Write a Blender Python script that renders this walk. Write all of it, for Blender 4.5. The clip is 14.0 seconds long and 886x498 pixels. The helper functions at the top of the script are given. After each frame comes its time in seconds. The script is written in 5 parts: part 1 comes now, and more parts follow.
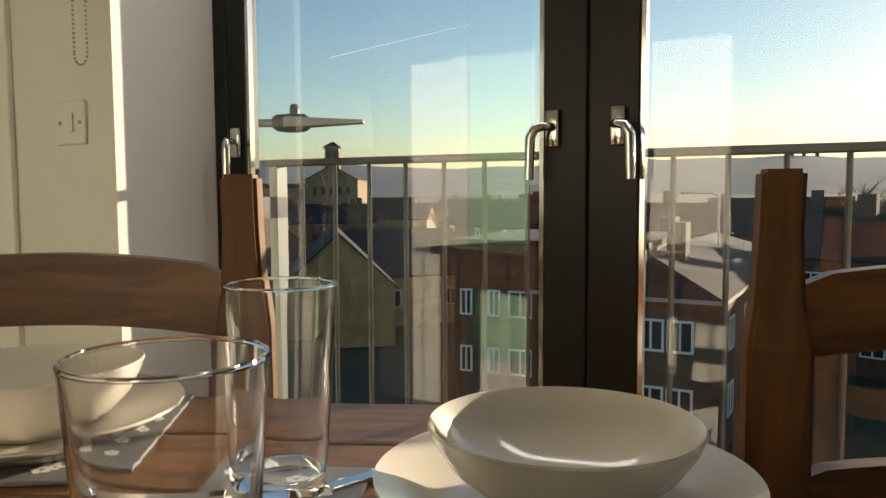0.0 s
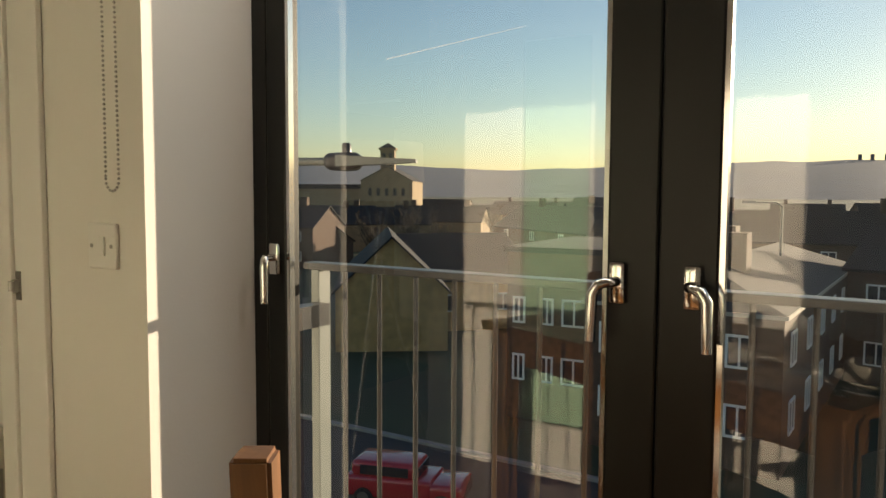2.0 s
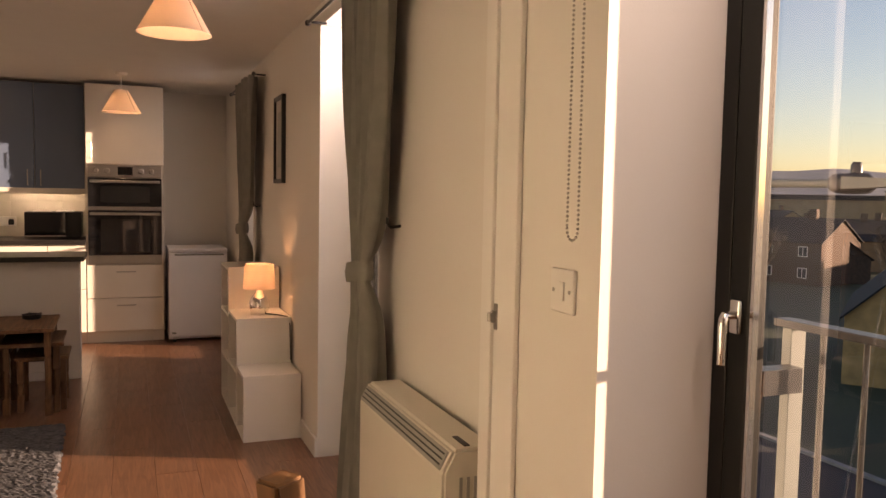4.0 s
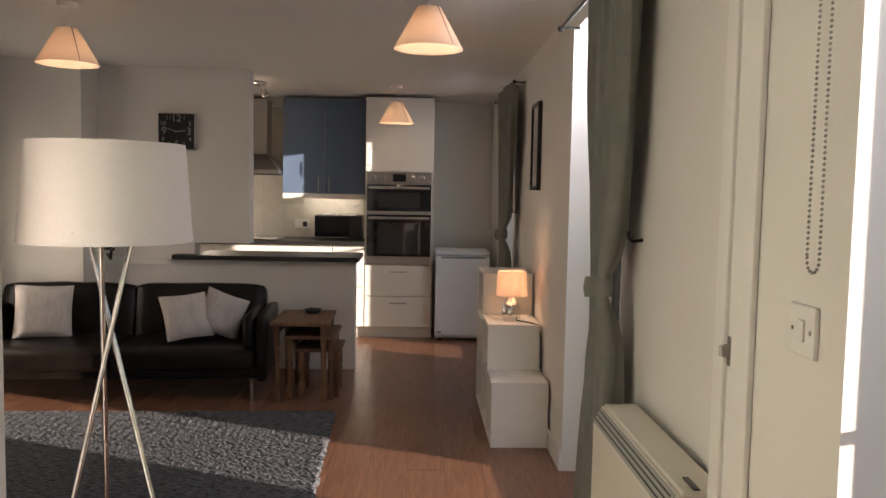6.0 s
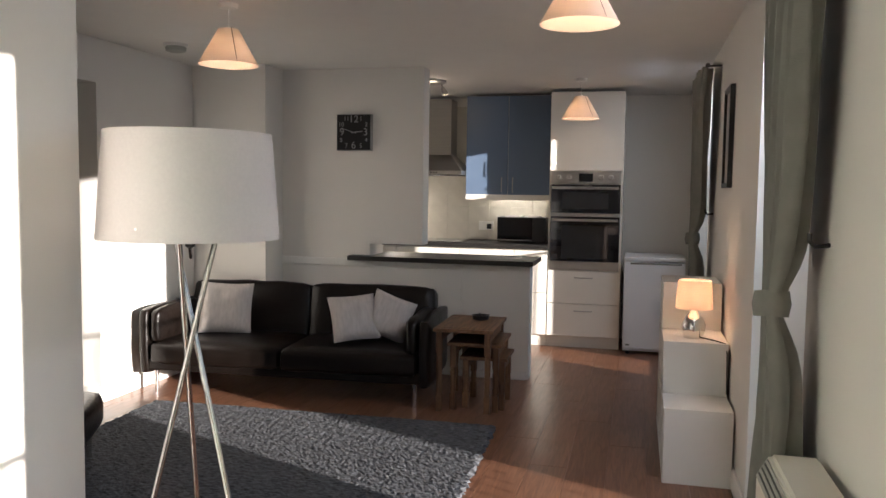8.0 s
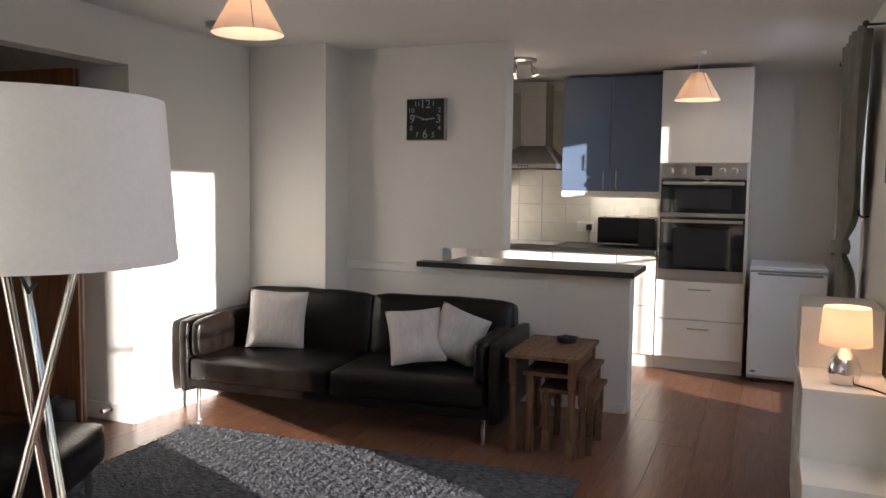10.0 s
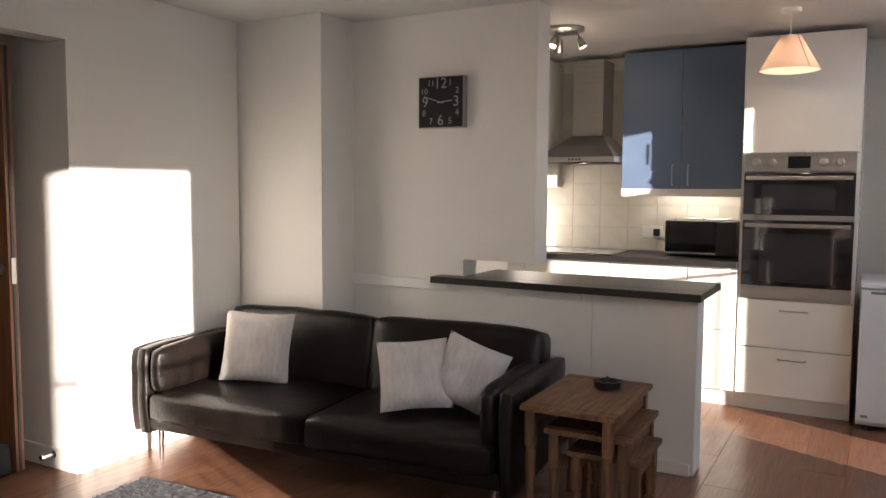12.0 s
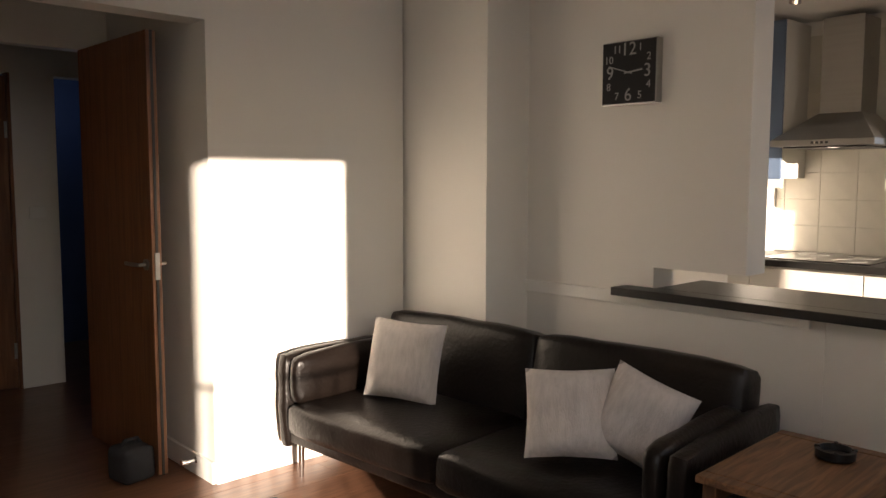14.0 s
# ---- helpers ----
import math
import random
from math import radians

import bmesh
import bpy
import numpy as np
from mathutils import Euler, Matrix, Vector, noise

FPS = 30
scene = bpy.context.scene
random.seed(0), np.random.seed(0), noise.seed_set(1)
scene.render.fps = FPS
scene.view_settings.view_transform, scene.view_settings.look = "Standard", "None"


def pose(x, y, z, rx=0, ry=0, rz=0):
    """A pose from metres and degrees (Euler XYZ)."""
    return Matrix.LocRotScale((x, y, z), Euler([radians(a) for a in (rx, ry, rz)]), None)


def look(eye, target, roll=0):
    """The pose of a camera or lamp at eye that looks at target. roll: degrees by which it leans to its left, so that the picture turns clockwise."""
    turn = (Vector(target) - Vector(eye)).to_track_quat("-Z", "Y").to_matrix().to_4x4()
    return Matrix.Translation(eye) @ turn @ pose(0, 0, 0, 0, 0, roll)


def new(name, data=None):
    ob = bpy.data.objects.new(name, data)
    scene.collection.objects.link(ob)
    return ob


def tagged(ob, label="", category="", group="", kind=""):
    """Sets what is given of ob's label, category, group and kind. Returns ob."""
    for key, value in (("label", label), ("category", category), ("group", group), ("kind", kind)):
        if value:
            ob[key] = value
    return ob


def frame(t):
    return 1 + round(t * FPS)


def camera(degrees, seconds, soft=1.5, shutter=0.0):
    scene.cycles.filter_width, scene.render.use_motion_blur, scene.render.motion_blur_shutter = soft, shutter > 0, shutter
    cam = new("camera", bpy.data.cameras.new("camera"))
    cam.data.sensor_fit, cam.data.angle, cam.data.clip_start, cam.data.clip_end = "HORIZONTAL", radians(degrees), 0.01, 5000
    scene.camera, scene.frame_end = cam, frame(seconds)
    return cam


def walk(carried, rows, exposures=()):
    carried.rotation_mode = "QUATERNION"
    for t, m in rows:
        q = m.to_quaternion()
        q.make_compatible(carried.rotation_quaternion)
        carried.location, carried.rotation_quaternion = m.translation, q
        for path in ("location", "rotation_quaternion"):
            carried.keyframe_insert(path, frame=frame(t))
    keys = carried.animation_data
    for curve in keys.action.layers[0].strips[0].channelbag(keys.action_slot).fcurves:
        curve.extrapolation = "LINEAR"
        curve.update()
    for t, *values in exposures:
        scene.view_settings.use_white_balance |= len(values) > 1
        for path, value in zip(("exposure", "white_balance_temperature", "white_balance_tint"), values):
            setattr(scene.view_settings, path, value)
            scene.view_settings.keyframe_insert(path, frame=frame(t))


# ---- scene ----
cam = camera(59.0, 14.0)
PATH = [
    (0, (0.166, 0.162, 1.038), (-0.799, 1.907, 0.889), -0.3),
    (0.5, (0.166, 0.172, 1.091), (-0.805, 1.914, 0.943), -0.2),
    (1, (0.157, 0.192, 1.163), (-0.821, 1.931, 1.014), -0.0),
    (1.5, (0.132, 0.235, 1.227), (-0.866, 1.962, 1.08), 0.1),
    (2, (0.1, 0.289, 1.28), (-0.983, 1.965, 1.134), 0.3),
    (2.5, (0.077, 0.364, 1.314), (-1.247, 1.857, 1.17), 0.5),
    (3, (0.08, 0.403, 1.335), (-1.514, 1.602, 1.19), 0.7),
    (3.5, (0.093, 0.406, 1.354), (-1.67, 1.34, 1.215), 0.9),
    (4, (0.087, 0.394, 1.357), (-1.766, 1.135, 1.219), 1.1),
    (4.2, (0.083, 0.393, 1.359), (-1.793, 1.072, 1.217), 1.0),
    (6.3, (-0.002, 0.581, 1.394), (-1.996, 0.556, 1.251), 1.0),
    (6.5, (-0.043, 0.61, 1.393), (-2.036, 0.529, 1.252), 0.9),
    (7, (-0.111, 0.646, 1.398), (-2.091, 0.409, 1.251), 0.9),
    (7.5, (-0.23, 0.721, 1.371), (-2.194, 0.369, 1.226), 0.9),
    (8, (-0.363, 0.798, 1.366), (-2.3, 0.319, 1.221), 0.8),
    (8.5, (-0.589, 0.807, 1.341), (-2.492, 0.207, 1.194), 0.7),
    (8.7, (-0.672, 0.81, 1.331), (-2.56, 0.167, 1.186), 0.7),
    (11, (-1.735, 0.783, 1.398), (-3.547, -0.046, 1.228), 0.6),
    (11.5, (-2.008, 0.774, 1.384), (-3.785, -0.129, 1.219), 0.4),
    (12, (-2.283, 0.759, 1.36), (-4.028, -0.205, 1.2), 0.3),
    (12.5, (-2.527, 0.767, 1.361), (-4.251, -0.233, 1.2), 0.3),
    (13, (-2.749, 0.764, 1.353), (-4.441, -0.289, 1.191), 0.2),
    (13.5, (-2.935, 0.723, 1.331), (-4.515, -0.493, 1.168), 0.1),
    (14, (-3.044, 0.663, 1.345), (-4.404, -0.793, 1.168), 0.1),
]
EXPOSURES = [(0.0, 1.04, 7200, 10), (2.0, 0.95, 7700, 12), (3.0, 1.3, 8500, 26), (4.2, 1.48, 9200, 37), (6.5, 1.65, 5900, 16), (8.5, 1.8, 5800, 15), (11.0, 2.08, 5700, 17), (12.5, 2.25, 6300, 18), (14.0, 1.76, 6700, 18)]
walk(cam, [(t, look(eye, target, roll)) for t, eye, target, roll in PATH], EXPOSURES)

# ---- light ----
SUN_WAY = Vector((-0.418, -1.0, -0.162)).normalized()
world = bpy.data.worlds.new("sky")
scene.world = world
world.use_nodes = True
wn = world.node_tree
sky = wn.nodes.new("ShaderNodeTexSky")
sky.sky_type = "NISHITA"
sky.sun_disc = False
sky.sun_elevation = math.asin(-SUN_WAY.z)
sky.sun_rotation = math.atan2(-SUN_WAY.x, -SUN_WAY.y)
sky.air_density, sky.dust_density, sky.ozone_density = 1.0, 0.5, 2.6
wn.links.new(sky.outputs[0], wn.nodes["Background"].inputs[0])
wn.nodes["Background"].inputs[1].default_value = 0.10
sun = new("sun", bpy.data.lights.new("sun", "SUN"))
sun.data.energy, sun.data.angle, sun.data.color = 5.0, radians(0.6), (1.0, 0.87, 0.70)
sun.matrix_world = look((0, 0, 30), Vector((0, 0, 30)) + SUN_WAY)


def area(name, eye, target, w, h, power, colour):
    lamp = new(name, bpy.data.lights.new(name, "AREA"))
    lamp.data.shape, lamp.data.size, lamp.data.size_y = "RECTANGLE", w, h
    lamp.data.energy, lamp.data.color = power, colour
    lamp.matrix_world = look(eye, target)
    return lamp


def bulb(name, place, power, radius=0.03, colour=(1.0, 0.74, 0.50)):
    lamp = new(name, bpy.data.lights.new(name, "POINT"))
    lamp.data.energy, lamp.data.shadow_soft_size, lamp.data.color = power, radius, colour
    lamp.location = place
    return lamp


# area lamps added under the window heads, standing in for the sky's light
for lx, ly, lz, lw, lp in ((-0.26, 1.32, 2.07, 1.6, 4.0), (-3.30, 1.40, 2.16, 0.9, 5.0), (-6.43, 1.40, 2.16, 0.6, 2.2)):
    area("sky_fill_lamp", (lx, ly, lz), (lx, ly - 1.0, lz - 0.9), lw, 0.16, lp, (0.97, 0.98, 1.0))


# ---- materials ----
def mat(name, colour, rough=0.5, metal=0.0, vary=0.08, scale=6.0, bump=0.0, bump_scale=80.0, stretch=(1, 1, 1), spec=0.5, coat=0.0,
        emit=None, emit_power=0.0, trans=0.0, random_vary=0.0):
    m = bpy.data.materials.new(name)
    m.use_nodes = True
    n, l = m.node_tree.nodes, m.node_tree.links
    b = n["Principled BSDF"]
    b.inputs["Roughness"].default_value = rough
    b.inputs["Metallic"].default_value = metal
    b.inputs["Specular IOR Level"].default_value = spec
    b.inputs["Coat Weight"].default_value = coat
    b.inputs["Coat Roughness"].default_value = 0.08
    co = n.new("ShaderNodeTexCoord")
    mp = n.new("ShaderNodeMapping")
    mp.inputs["Scale"].default_value = stretch
    l.new(co.outputs["Object"], mp.inputs[0])
    big = n.new("ShaderNodeTexNoise")
    big.inputs["Scale"].default_value, big.inputs["Detail"].default_value = scale, 6
    l.new(mp.outputs[0], big.inputs["Vector"])
    ramp = n.new("ShaderNodeMapRange")
    ramp.inputs[1].default_value, ramp.inputs[2].default_value = 0.25, 0.75
    ramp.inputs[3].default_value, ramp.inputs[4].default_value = 1 - vary, 1 + vary
    l.new(big.outputs[0], ramp.inputs[0])
    mul = n.new("ShaderNodeVectorMath")
    mul.operation = "SCALE"
    mul.inputs[0].default_value = colour[:3]
    value = ramp.outputs[0]
    if random_vary:
        info = n.new("ShaderNodeObjectInfo")
        r2 = n.new("ShaderNodeMapRange")
        r2.inputs[3].default_value, r2.inputs[4].default_value = 1 - random_vary, 1 + random_vary
        l.new(info.outputs["Random"], r2.inputs[0])
        mm = n.new("ShaderNodeMath")
        mm.operation = "MULTIPLY"
        l.new(value, mm.inputs[0]), l.new(r2.outputs[0], mm.inputs[1])
        value = mm.outputs[0]
    l.new(value, mul.inputs["Scale"])
    l.new(mul.outputs[0], b.inputs["Base Color"])
    rr = n.new("ShaderNodeMapRange")
    rr.inputs[3].default_value, rr.inputs[4].default_value = max(0.02, rough * 0.85), min(1, rough * 1.15)
    l.new(big.outputs[0], rr.inputs[0]), l.new(rr.outputs[0], b.inputs["Roughness"])
    if bump:
        fine = n.new("ShaderNodeTexNoise")
        fine.inputs["Scale"].default_value, fine.inputs["Detail"].default_value = bump_scale, 4
        l.new(mp.outputs[0], fine.inputs["Vector"])
        bp = n.new("ShaderNodeBump")
        bp.inputs["Strength"].default_value, bp.inputs["Distance"].default_value = bump, 0.01
        l.new(fine.outputs[0], bp.inputs["Height"]), l.new(bp.outputs[0], b.inputs["Normal"])
    if emit:
        b.inputs["Emission Color"].default_value = (*emit, 1)
        b.inputs["Emission Strength"].default_value = emit_power
    if trans:
        b.inputs["Transmission Weight"].default_value = trans
    return m


def wood(name, dark, light, grain=(1, 1, 1), ring=8.0, rough=0.45, random_vary=0.15, bump=0.08):
    """Wood grain stretched along the axis whose factor in grain is small."""
    m = mat(name, light, rough, vary=0.1, random_vary=random_vary)
    n, l = m.node_tree.nodes, m.node_tree.links
    b = n["Principled BSDF"]
    co, mp = n.new("ShaderNodeTexCoord"), n.new("ShaderNodeMapping")
    mp.inputs["Scale"].default_value = grain
    l.new(co.outputs["Object"], mp.inputs[0])
    no = n.new("ShaderNodeTexNoise")
    no.inputs["Scale"].default_value, no.inputs["Detail"].default_value, no.inputs["Distortion"].default_value = ring, 8, 1.2
    l.new(mp.outputs[0], no.inputs["Vector"])
    cr = n.new("ShaderNodeValToRGB")
    cr.color_ramp.elements[0].position, cr.color_ramp.elements[0].color = 0.35, (*dark, 1)
    cr.color_ramp.elements[1].position, cr.color_ramp.elements[1].color = 0.65, (*light, 1)
    l.new(no.outputs[0], cr.inputs[0])
    info, r2 = n.new("ShaderNodeObjectInfo"), n.new("ShaderNodeMapRange")
    r2.inputs[3].default_value, r2.inputs[4].default_value = 1 - random_vary, 1 + random_vary
    l.new(info.outputs["Random"], r2.inputs[0])
    sc = n.new("ShaderNodeVectorMath")
    sc.operation = "SCALE"
    l.new(cr.outputs[0], sc.inputs[0]), l.new(r2.outputs[0], sc.inputs["Scale"])
    l.new(sc.outputs[0], b.inputs["Base Color"])
    bp = n.new("ShaderNodeBump")
    bp.inputs["Strength"].default_value, bp.inputs["Distance"].default_value = bump, 0.004
    l.new(no.outputs[0], bp.inputs["Height"]), l.new(bp.outputs[0], b.inputs["Normal"])
    return m


def clear(name, tint=(1, 1, 1), gloss=1.0, smear=0.03):
    """Thin clear pane: see-through, with a Fresnel gloss."""
    m = bpy.data.materials.new(name)
    m.use_nodes = True
    n, l = m.node_tree.nodes, m.node_tree.links
    n.remove(n["Principled BSDF"])
    tr, gl, mx, fr = n.new("ShaderNodeBsdfTransparent"), n.new("ShaderNodeBsdfGlossy"), n.new("ShaderNodeMixShader"), n.new("ShaderNodeFresnel")
    tr.inputs[0].default_value = (*tint, 1)
    gl.inputs["Roughness"].default_value = smear
    fr.inputs[0].default_value = 1.45
    mm = n.new("ShaderNodeMath")
    mm.operation, mm.inputs[1].default_value = "MULTIPLY", gloss
    l.new(fr.outputs[0], mm.inputs[0]), l.new(mm.outputs[0], mx.inputs[0])
    l.new(tr.outputs[0], mx.inputs[1]), l.new(gl.outputs[0], mx.inputs[2])
    l.new(mx.outputs[0], n["Material Output"].inputs[0])
    return m


WALL = mat("wall_paint", (0.76, 0.74, 0.69), 0.75, vary=0.025, scale=1.2, bump=0.06, bump_scale=160)
CEIL = mat("ceiling_paint", (0.74, 0.73, 0.70), 0.85, vary=0.02, bump=0.05, bump_scale=120)
WHITE = mat("white_gloss_paint", (0.80, 0.79, 0.75), 0.35, vary=0.03, scale=3)
FRAME = mat("grey_aluminium", (0.009, 0.009, 0.008), 0.4, vary=0.1, bump=0.02, bump_scale=300, spec=0.3)
CHROME = mat("chrome", (0.75, 0.74, 0.72), 0.12, 1.0, vary=0.03)
STEEL = mat("brushed_steel", (0.40, 0.39, 0.37), 0.3, 1.0, vary=0.06, scale=40, stretch=(1, 0.05, 1), bump=0.02, bump_scale=400)
BLACKRAIL = mat("dark_railing_paint", (0.035, 0.035, 0.035), 0.35)
GREYPOST = mat("pale_grey_metal", (0.17, 0.185, 0.17), 0.5)
PANE = clear("window_glass", (0.95, 0.97, 0.96), 3.4, 0.0)  # two sealed sheets: four reflecting faces
GREENGLASS = clear("green_tinted_glass", (0.50, 0.76, 0.60), 1.6, 0.01)
LEATHER = mat("dark_leather", (0.007, 0.0048, 0.0038), 0.33, vary=0.35, scale=3.5, bump=0.25, bump_scale=55, spec=0.27)
LINEN = mat("linen_fabric", (0.58, 0.54, 0.51), 0.95, vary=0.12, scale=60, bump=0.5, bump_scale=260, stretch=(1, 1, 0.25))
CURTAIN = mat("grey_curtain_cloth", (0.225, 0.225, 0.20), 0.95, vary=0.12, scale=14, bump=0.25, bump_scale=400)
SHADE = mat("lampshade_fabric", (0.78, 0.74, 0.71), 0.9, vary=0.03, scale=120, bump=0.1, bump_scale=500)
BLACK = mat("black_plastic", (0.012, 0.012, 0.012), 0.35)
DARKCLOTH = mat("charcoal_cloth", (0.03, 0.031, 0.035), 0.95, vary=0.15, scale=40, bump=0.3, bump_scale=300)
WORKTOP = mat("black_worktop", (0.016, 0.015, 0.014), 0.38, vary=0.3, scale=90, bump=0.03, bump_scale=300)
CREAM = mat("cream_gloss_laminate", (0.74, 0.71, 0.64), 0.25, vary=0.02)
BLUE = mat("slate_blue_gloss_laminate", (0.115, 0.165, 0.25), 0.34, vary=0.012, scale=2)
OVENGLASS = mat("black_oven_glass", (0.008, 0.008, 0.009), 0.05, vary=0.1)
FRIDGE = mat("white_enamel", (0.74, 0.76, 0.78), 0.3, vary=0.02)
TILE = mat("cream_glazed_tile", (0.66, 0.63, 0.55), 0.2, vary=0.05, scale=10, random_vary=0.04)
GROUT = mat("grout", (0.61, 0.585, 0.51), 0.9)
CERAMIC = mat("cream_stoneware", (0.66, 0.62, 0.54), 0.14, vary=0.05, scale=18, coat=0.4)
UPVC = mat("white_plastic", (0.78, 0.77, 0.73), 0.4, vary=0.02)
HEATER = mat("cream_heater_enamel", (0.70, 0.67, 0.58), 0.4, vary=0.03)
HEATGREY = mat("grey_heater_grille", (0.36, 0.36, 0.33), 0.5)
PINE = wood("waxed_pine", (0.08, 0.033, 0.010), (0.19, 0.083, 0.027), (0.7, 7, 7), 6.0)
PINE_Z = wood("waxed_pine_upright", (0.08, 0.033, 0.010), (0.19, 0.083, 0.027), (6, 6, 0.6), 5.0)
OAK = wood("brown_oak", (0.085, 0.04, 0.018), (0.20, 0.105, 0.05), (0.7, 7, 7), 6.0)
OAK_Z = wood("brown_oak_upright", (0.085, 0.04, 0.018), (0.20, 0.105, 0.05), (6, 6, 0.6), 6.0)
DOORWOOD = wood("cherry_veneer", (0.14, 0.055, 0.022), (0.24, 0.105, 0.045), (8, 8, 0.5), 4.0, rough=0.4)
FLOORWOOD = wood("red_laminate_plank", (0.148, 0.068, 0.037), (0.245, 0.118, 0.068), (0.7, 9, 1), 5.0, rough=0.3, random_vary=0.10, bump=0.03)
GAP = mat("plank_joint", (0.10, 0.04, 0.02), 0.6)
SKIRT = mat("white_skirting_paint", (0.77, 0.76, 0.72), 0.4, vary=0.02)


# ---- building helpers ----
def box(bm, x0, x1, y0, y1, z0, z1, bevel=0.0, seg=2, m=None):
    x0, x1, y0, y1, z0, z1 = min(x0, x1), max(x0, x1), min(y0, y1), max(y0, y1), min(z0, z1), max(z0, z1)
    vs = [bm.verts.new(v) for v in ((x0, y0, z0), (x1, y0, z0), (x1, y1, z0), (x0, y1, z0), (x0, y0, z1), (x1, y0, z1), (x1, y1, z1), (x0, y1, z1))]
    fs = [bm.faces.new([vs[i] for i in q]) for q in ((0, 3, 2, 1), (4, 5, 6, 7), (0, 1, 5, 4), (1, 2, 6, 5), (2, 3, 7, 6), (3, 0, 4, 7))]
    geo = vs
    if bevel:
        es = list({e for f in fs for e in f.edges})
        out = bmesh.ops.bevel(bm, geom=es, offset=bevel, segments=seg, profile=0.5, affect="EDGES")
        geo = list({v for f in out["faces"] for v in f.verts})
    if m is not None:
        bmesh.ops.transform(bm, matrix=m, verts=geo)
    return geo


def lathe(bm, profile, centre=(0, 0, 0), steps=32, m=None):
    """Turns (radius, height) pairs round the upright axis."""
    rings = []
    allv = []
    for r, z in profile:
        ring = [bm.verts.new((centre[0] + r * math.cos(2 * math.pi * i / steps), centre[1] + r * math.sin(2 * math.pi * i / steps), centre[2] + z)) for i in range(steps)]
        rings.append(ring)
        allv += ring
    for a, b in zip(rings, rings[1:]):
        for i in range(steps):
            bm.faces.new((a[i], a[(i + 1) % steps], b[(i + 1) % steps], b[i]))
    for ring, flip in ((rings[0], True), (rings[-1], False)):
        if (Vector(ring[0].co) - Vector(ring[steps // 2].co)).length > 1e-6 and profile[0] != profile[-1]:
            bm.faces.new(ring[::-1] if flip else ring)
    if m is not None:
        bmesh.ops.transform(bm, matrix=m, verts=allv)


def tube(bm, points, radius, steps=10):
    """A round bar through the points."""
    pts = [Vector(p) for p in points]
    rings = []
    for i, p in enumerate(pts):
        d = (pts[min(i + 1, len(pts) - 1)] - pts[max(i - 1, 0)]).normalized()
        u = d.orthogonal().normalized() if i == 0 else (u - d * u.dot(d)).normalized()
        w = d.cross(u)
        r = radius[i] if isinstance(radius, (list, tuple)) else radius
        rings.append([bm.verts.new(p + r * (math.cos(2 * math.pi * k / steps) * u + math.sin(2 * math.pi * k / steps) * w)) for k in range(steps)])
    for a, b in zip(rings, rings[1:]):
        for k in range(steps):
            bm.faces.new((a[k], a[(k + 1) % steps], b[(k + 1) % steps], b[k]))
    bm.faces.new(rings[0][::-1]), bm.faces.new(rings[-1])


def part(name, bm, material, parent=None, label="", smooth=False):
    me = bpy.data.meshes.new(name)
    bmesh.ops.recalc_face_normals(bm, faces=bm.faces[:])
    bm.to_mesh(me)
    bm.free()
    me.materials.append(material)
    if smooth:
        me.polygons.foreach_set("use_smooth", [True] * len(me.polygons))
        me.set_sharp_from_angle(angle=radians(40))
    ob = new(name, me)
    ob.parent = parent
    if label:
        ob["label"] = label
    return ob


def boxes(name, dims, material, parent=None, label="", bevel=0.0):
    bm = bmesh.new()
    for d in dims:
        box(bm, *d, bevel=bevel)
    return part(name, bm, material, parent, label)


def thing(name, place, turn=0.0, label="", category="", group=""):
    ob = new(name)
    ob.empty_display_size = 0.1
    ob.matrix_basis = pose(*place, 0, 0, turn)
    return tagged(ob, label, category, group)


def setting(name, dims, material, label="", category="wall", bevel=0.0):
    return tagged(boxes(name, dims, material, bevel=bevel), label, category, kind="structure")


# ---- rooms ----
CH = 2.285
NL, ND, SD, SL = 1.275, 1.18, -0.55, -2.476
GL, OUT = 1.46, 1.62
EAST, WEST = 1.75, -7.92
setting("floor", [(WEST - 0.15, EAST + 0.15, SL - 0.1, OUT, -0.25, -0.012)], GAP, "dark underlay beneath the laminate planks", "floor")
setting("ceiling", [(WEST - 0.15, EAST + 0.15, SL - 0.15, OUT, CH, CH + 0.2)], CEIL, "plain off-white painted plaster ceiling", "ceiling")
LW, KW = (-3.80, -2.77), (-6.84, -6.08)
HEAD = 2.18
setting("wall_north", [
    (WEST, KW[0], NL, OUT, 0, CH), (KW[1], LW[0], NL, OUT, 0, CH), (LW[1], -1.50, NL, OUT, 0, CH),
    (KW[0], KW[1], NL, OUT, HEAD, CH), (LW[0], LW[1], NL, OUT, HEAD, CH)], WALL, "off-white painted wall with tall window openings")
setting("wall_north_dining", [
    (-1.50, -1.113, ND, 1.536, 0, CH), (0.59, EAST, ND, 1.536, 0, CH), (-1.113, 0.59, ND, 1.536, 2.09, CH)], WALL, "cream painted wall round the glazed balcony doors")
setting("wall_east", [(EAST, EAST + 0.15, SD, OUT, 0, CH)], WALL, "plain off-white painted end wall")
setting("wall_south_dining", [(-2.04, EAST + 0.15, SD - 0.12, SD, 0, CH)], WALL, "off-white painted wall ending at a free corner")
setting("wall_east_living", [(-2.04, -1.92, SL - 0.15, SD - 0.12, 0, CH)], WALL, "off-white painted return wall of the living room")
setting("wall_south", [(-5.69, -4.604, SL - 0.14, SL, 0, CH), (-3.62, -2.04, SL - 0.14, SL, 0, CH), (-4.604, -3.62, SL - 0.14, SL, 2.013, CH)],
        WALL, "off-white painted wall with the hall opening")
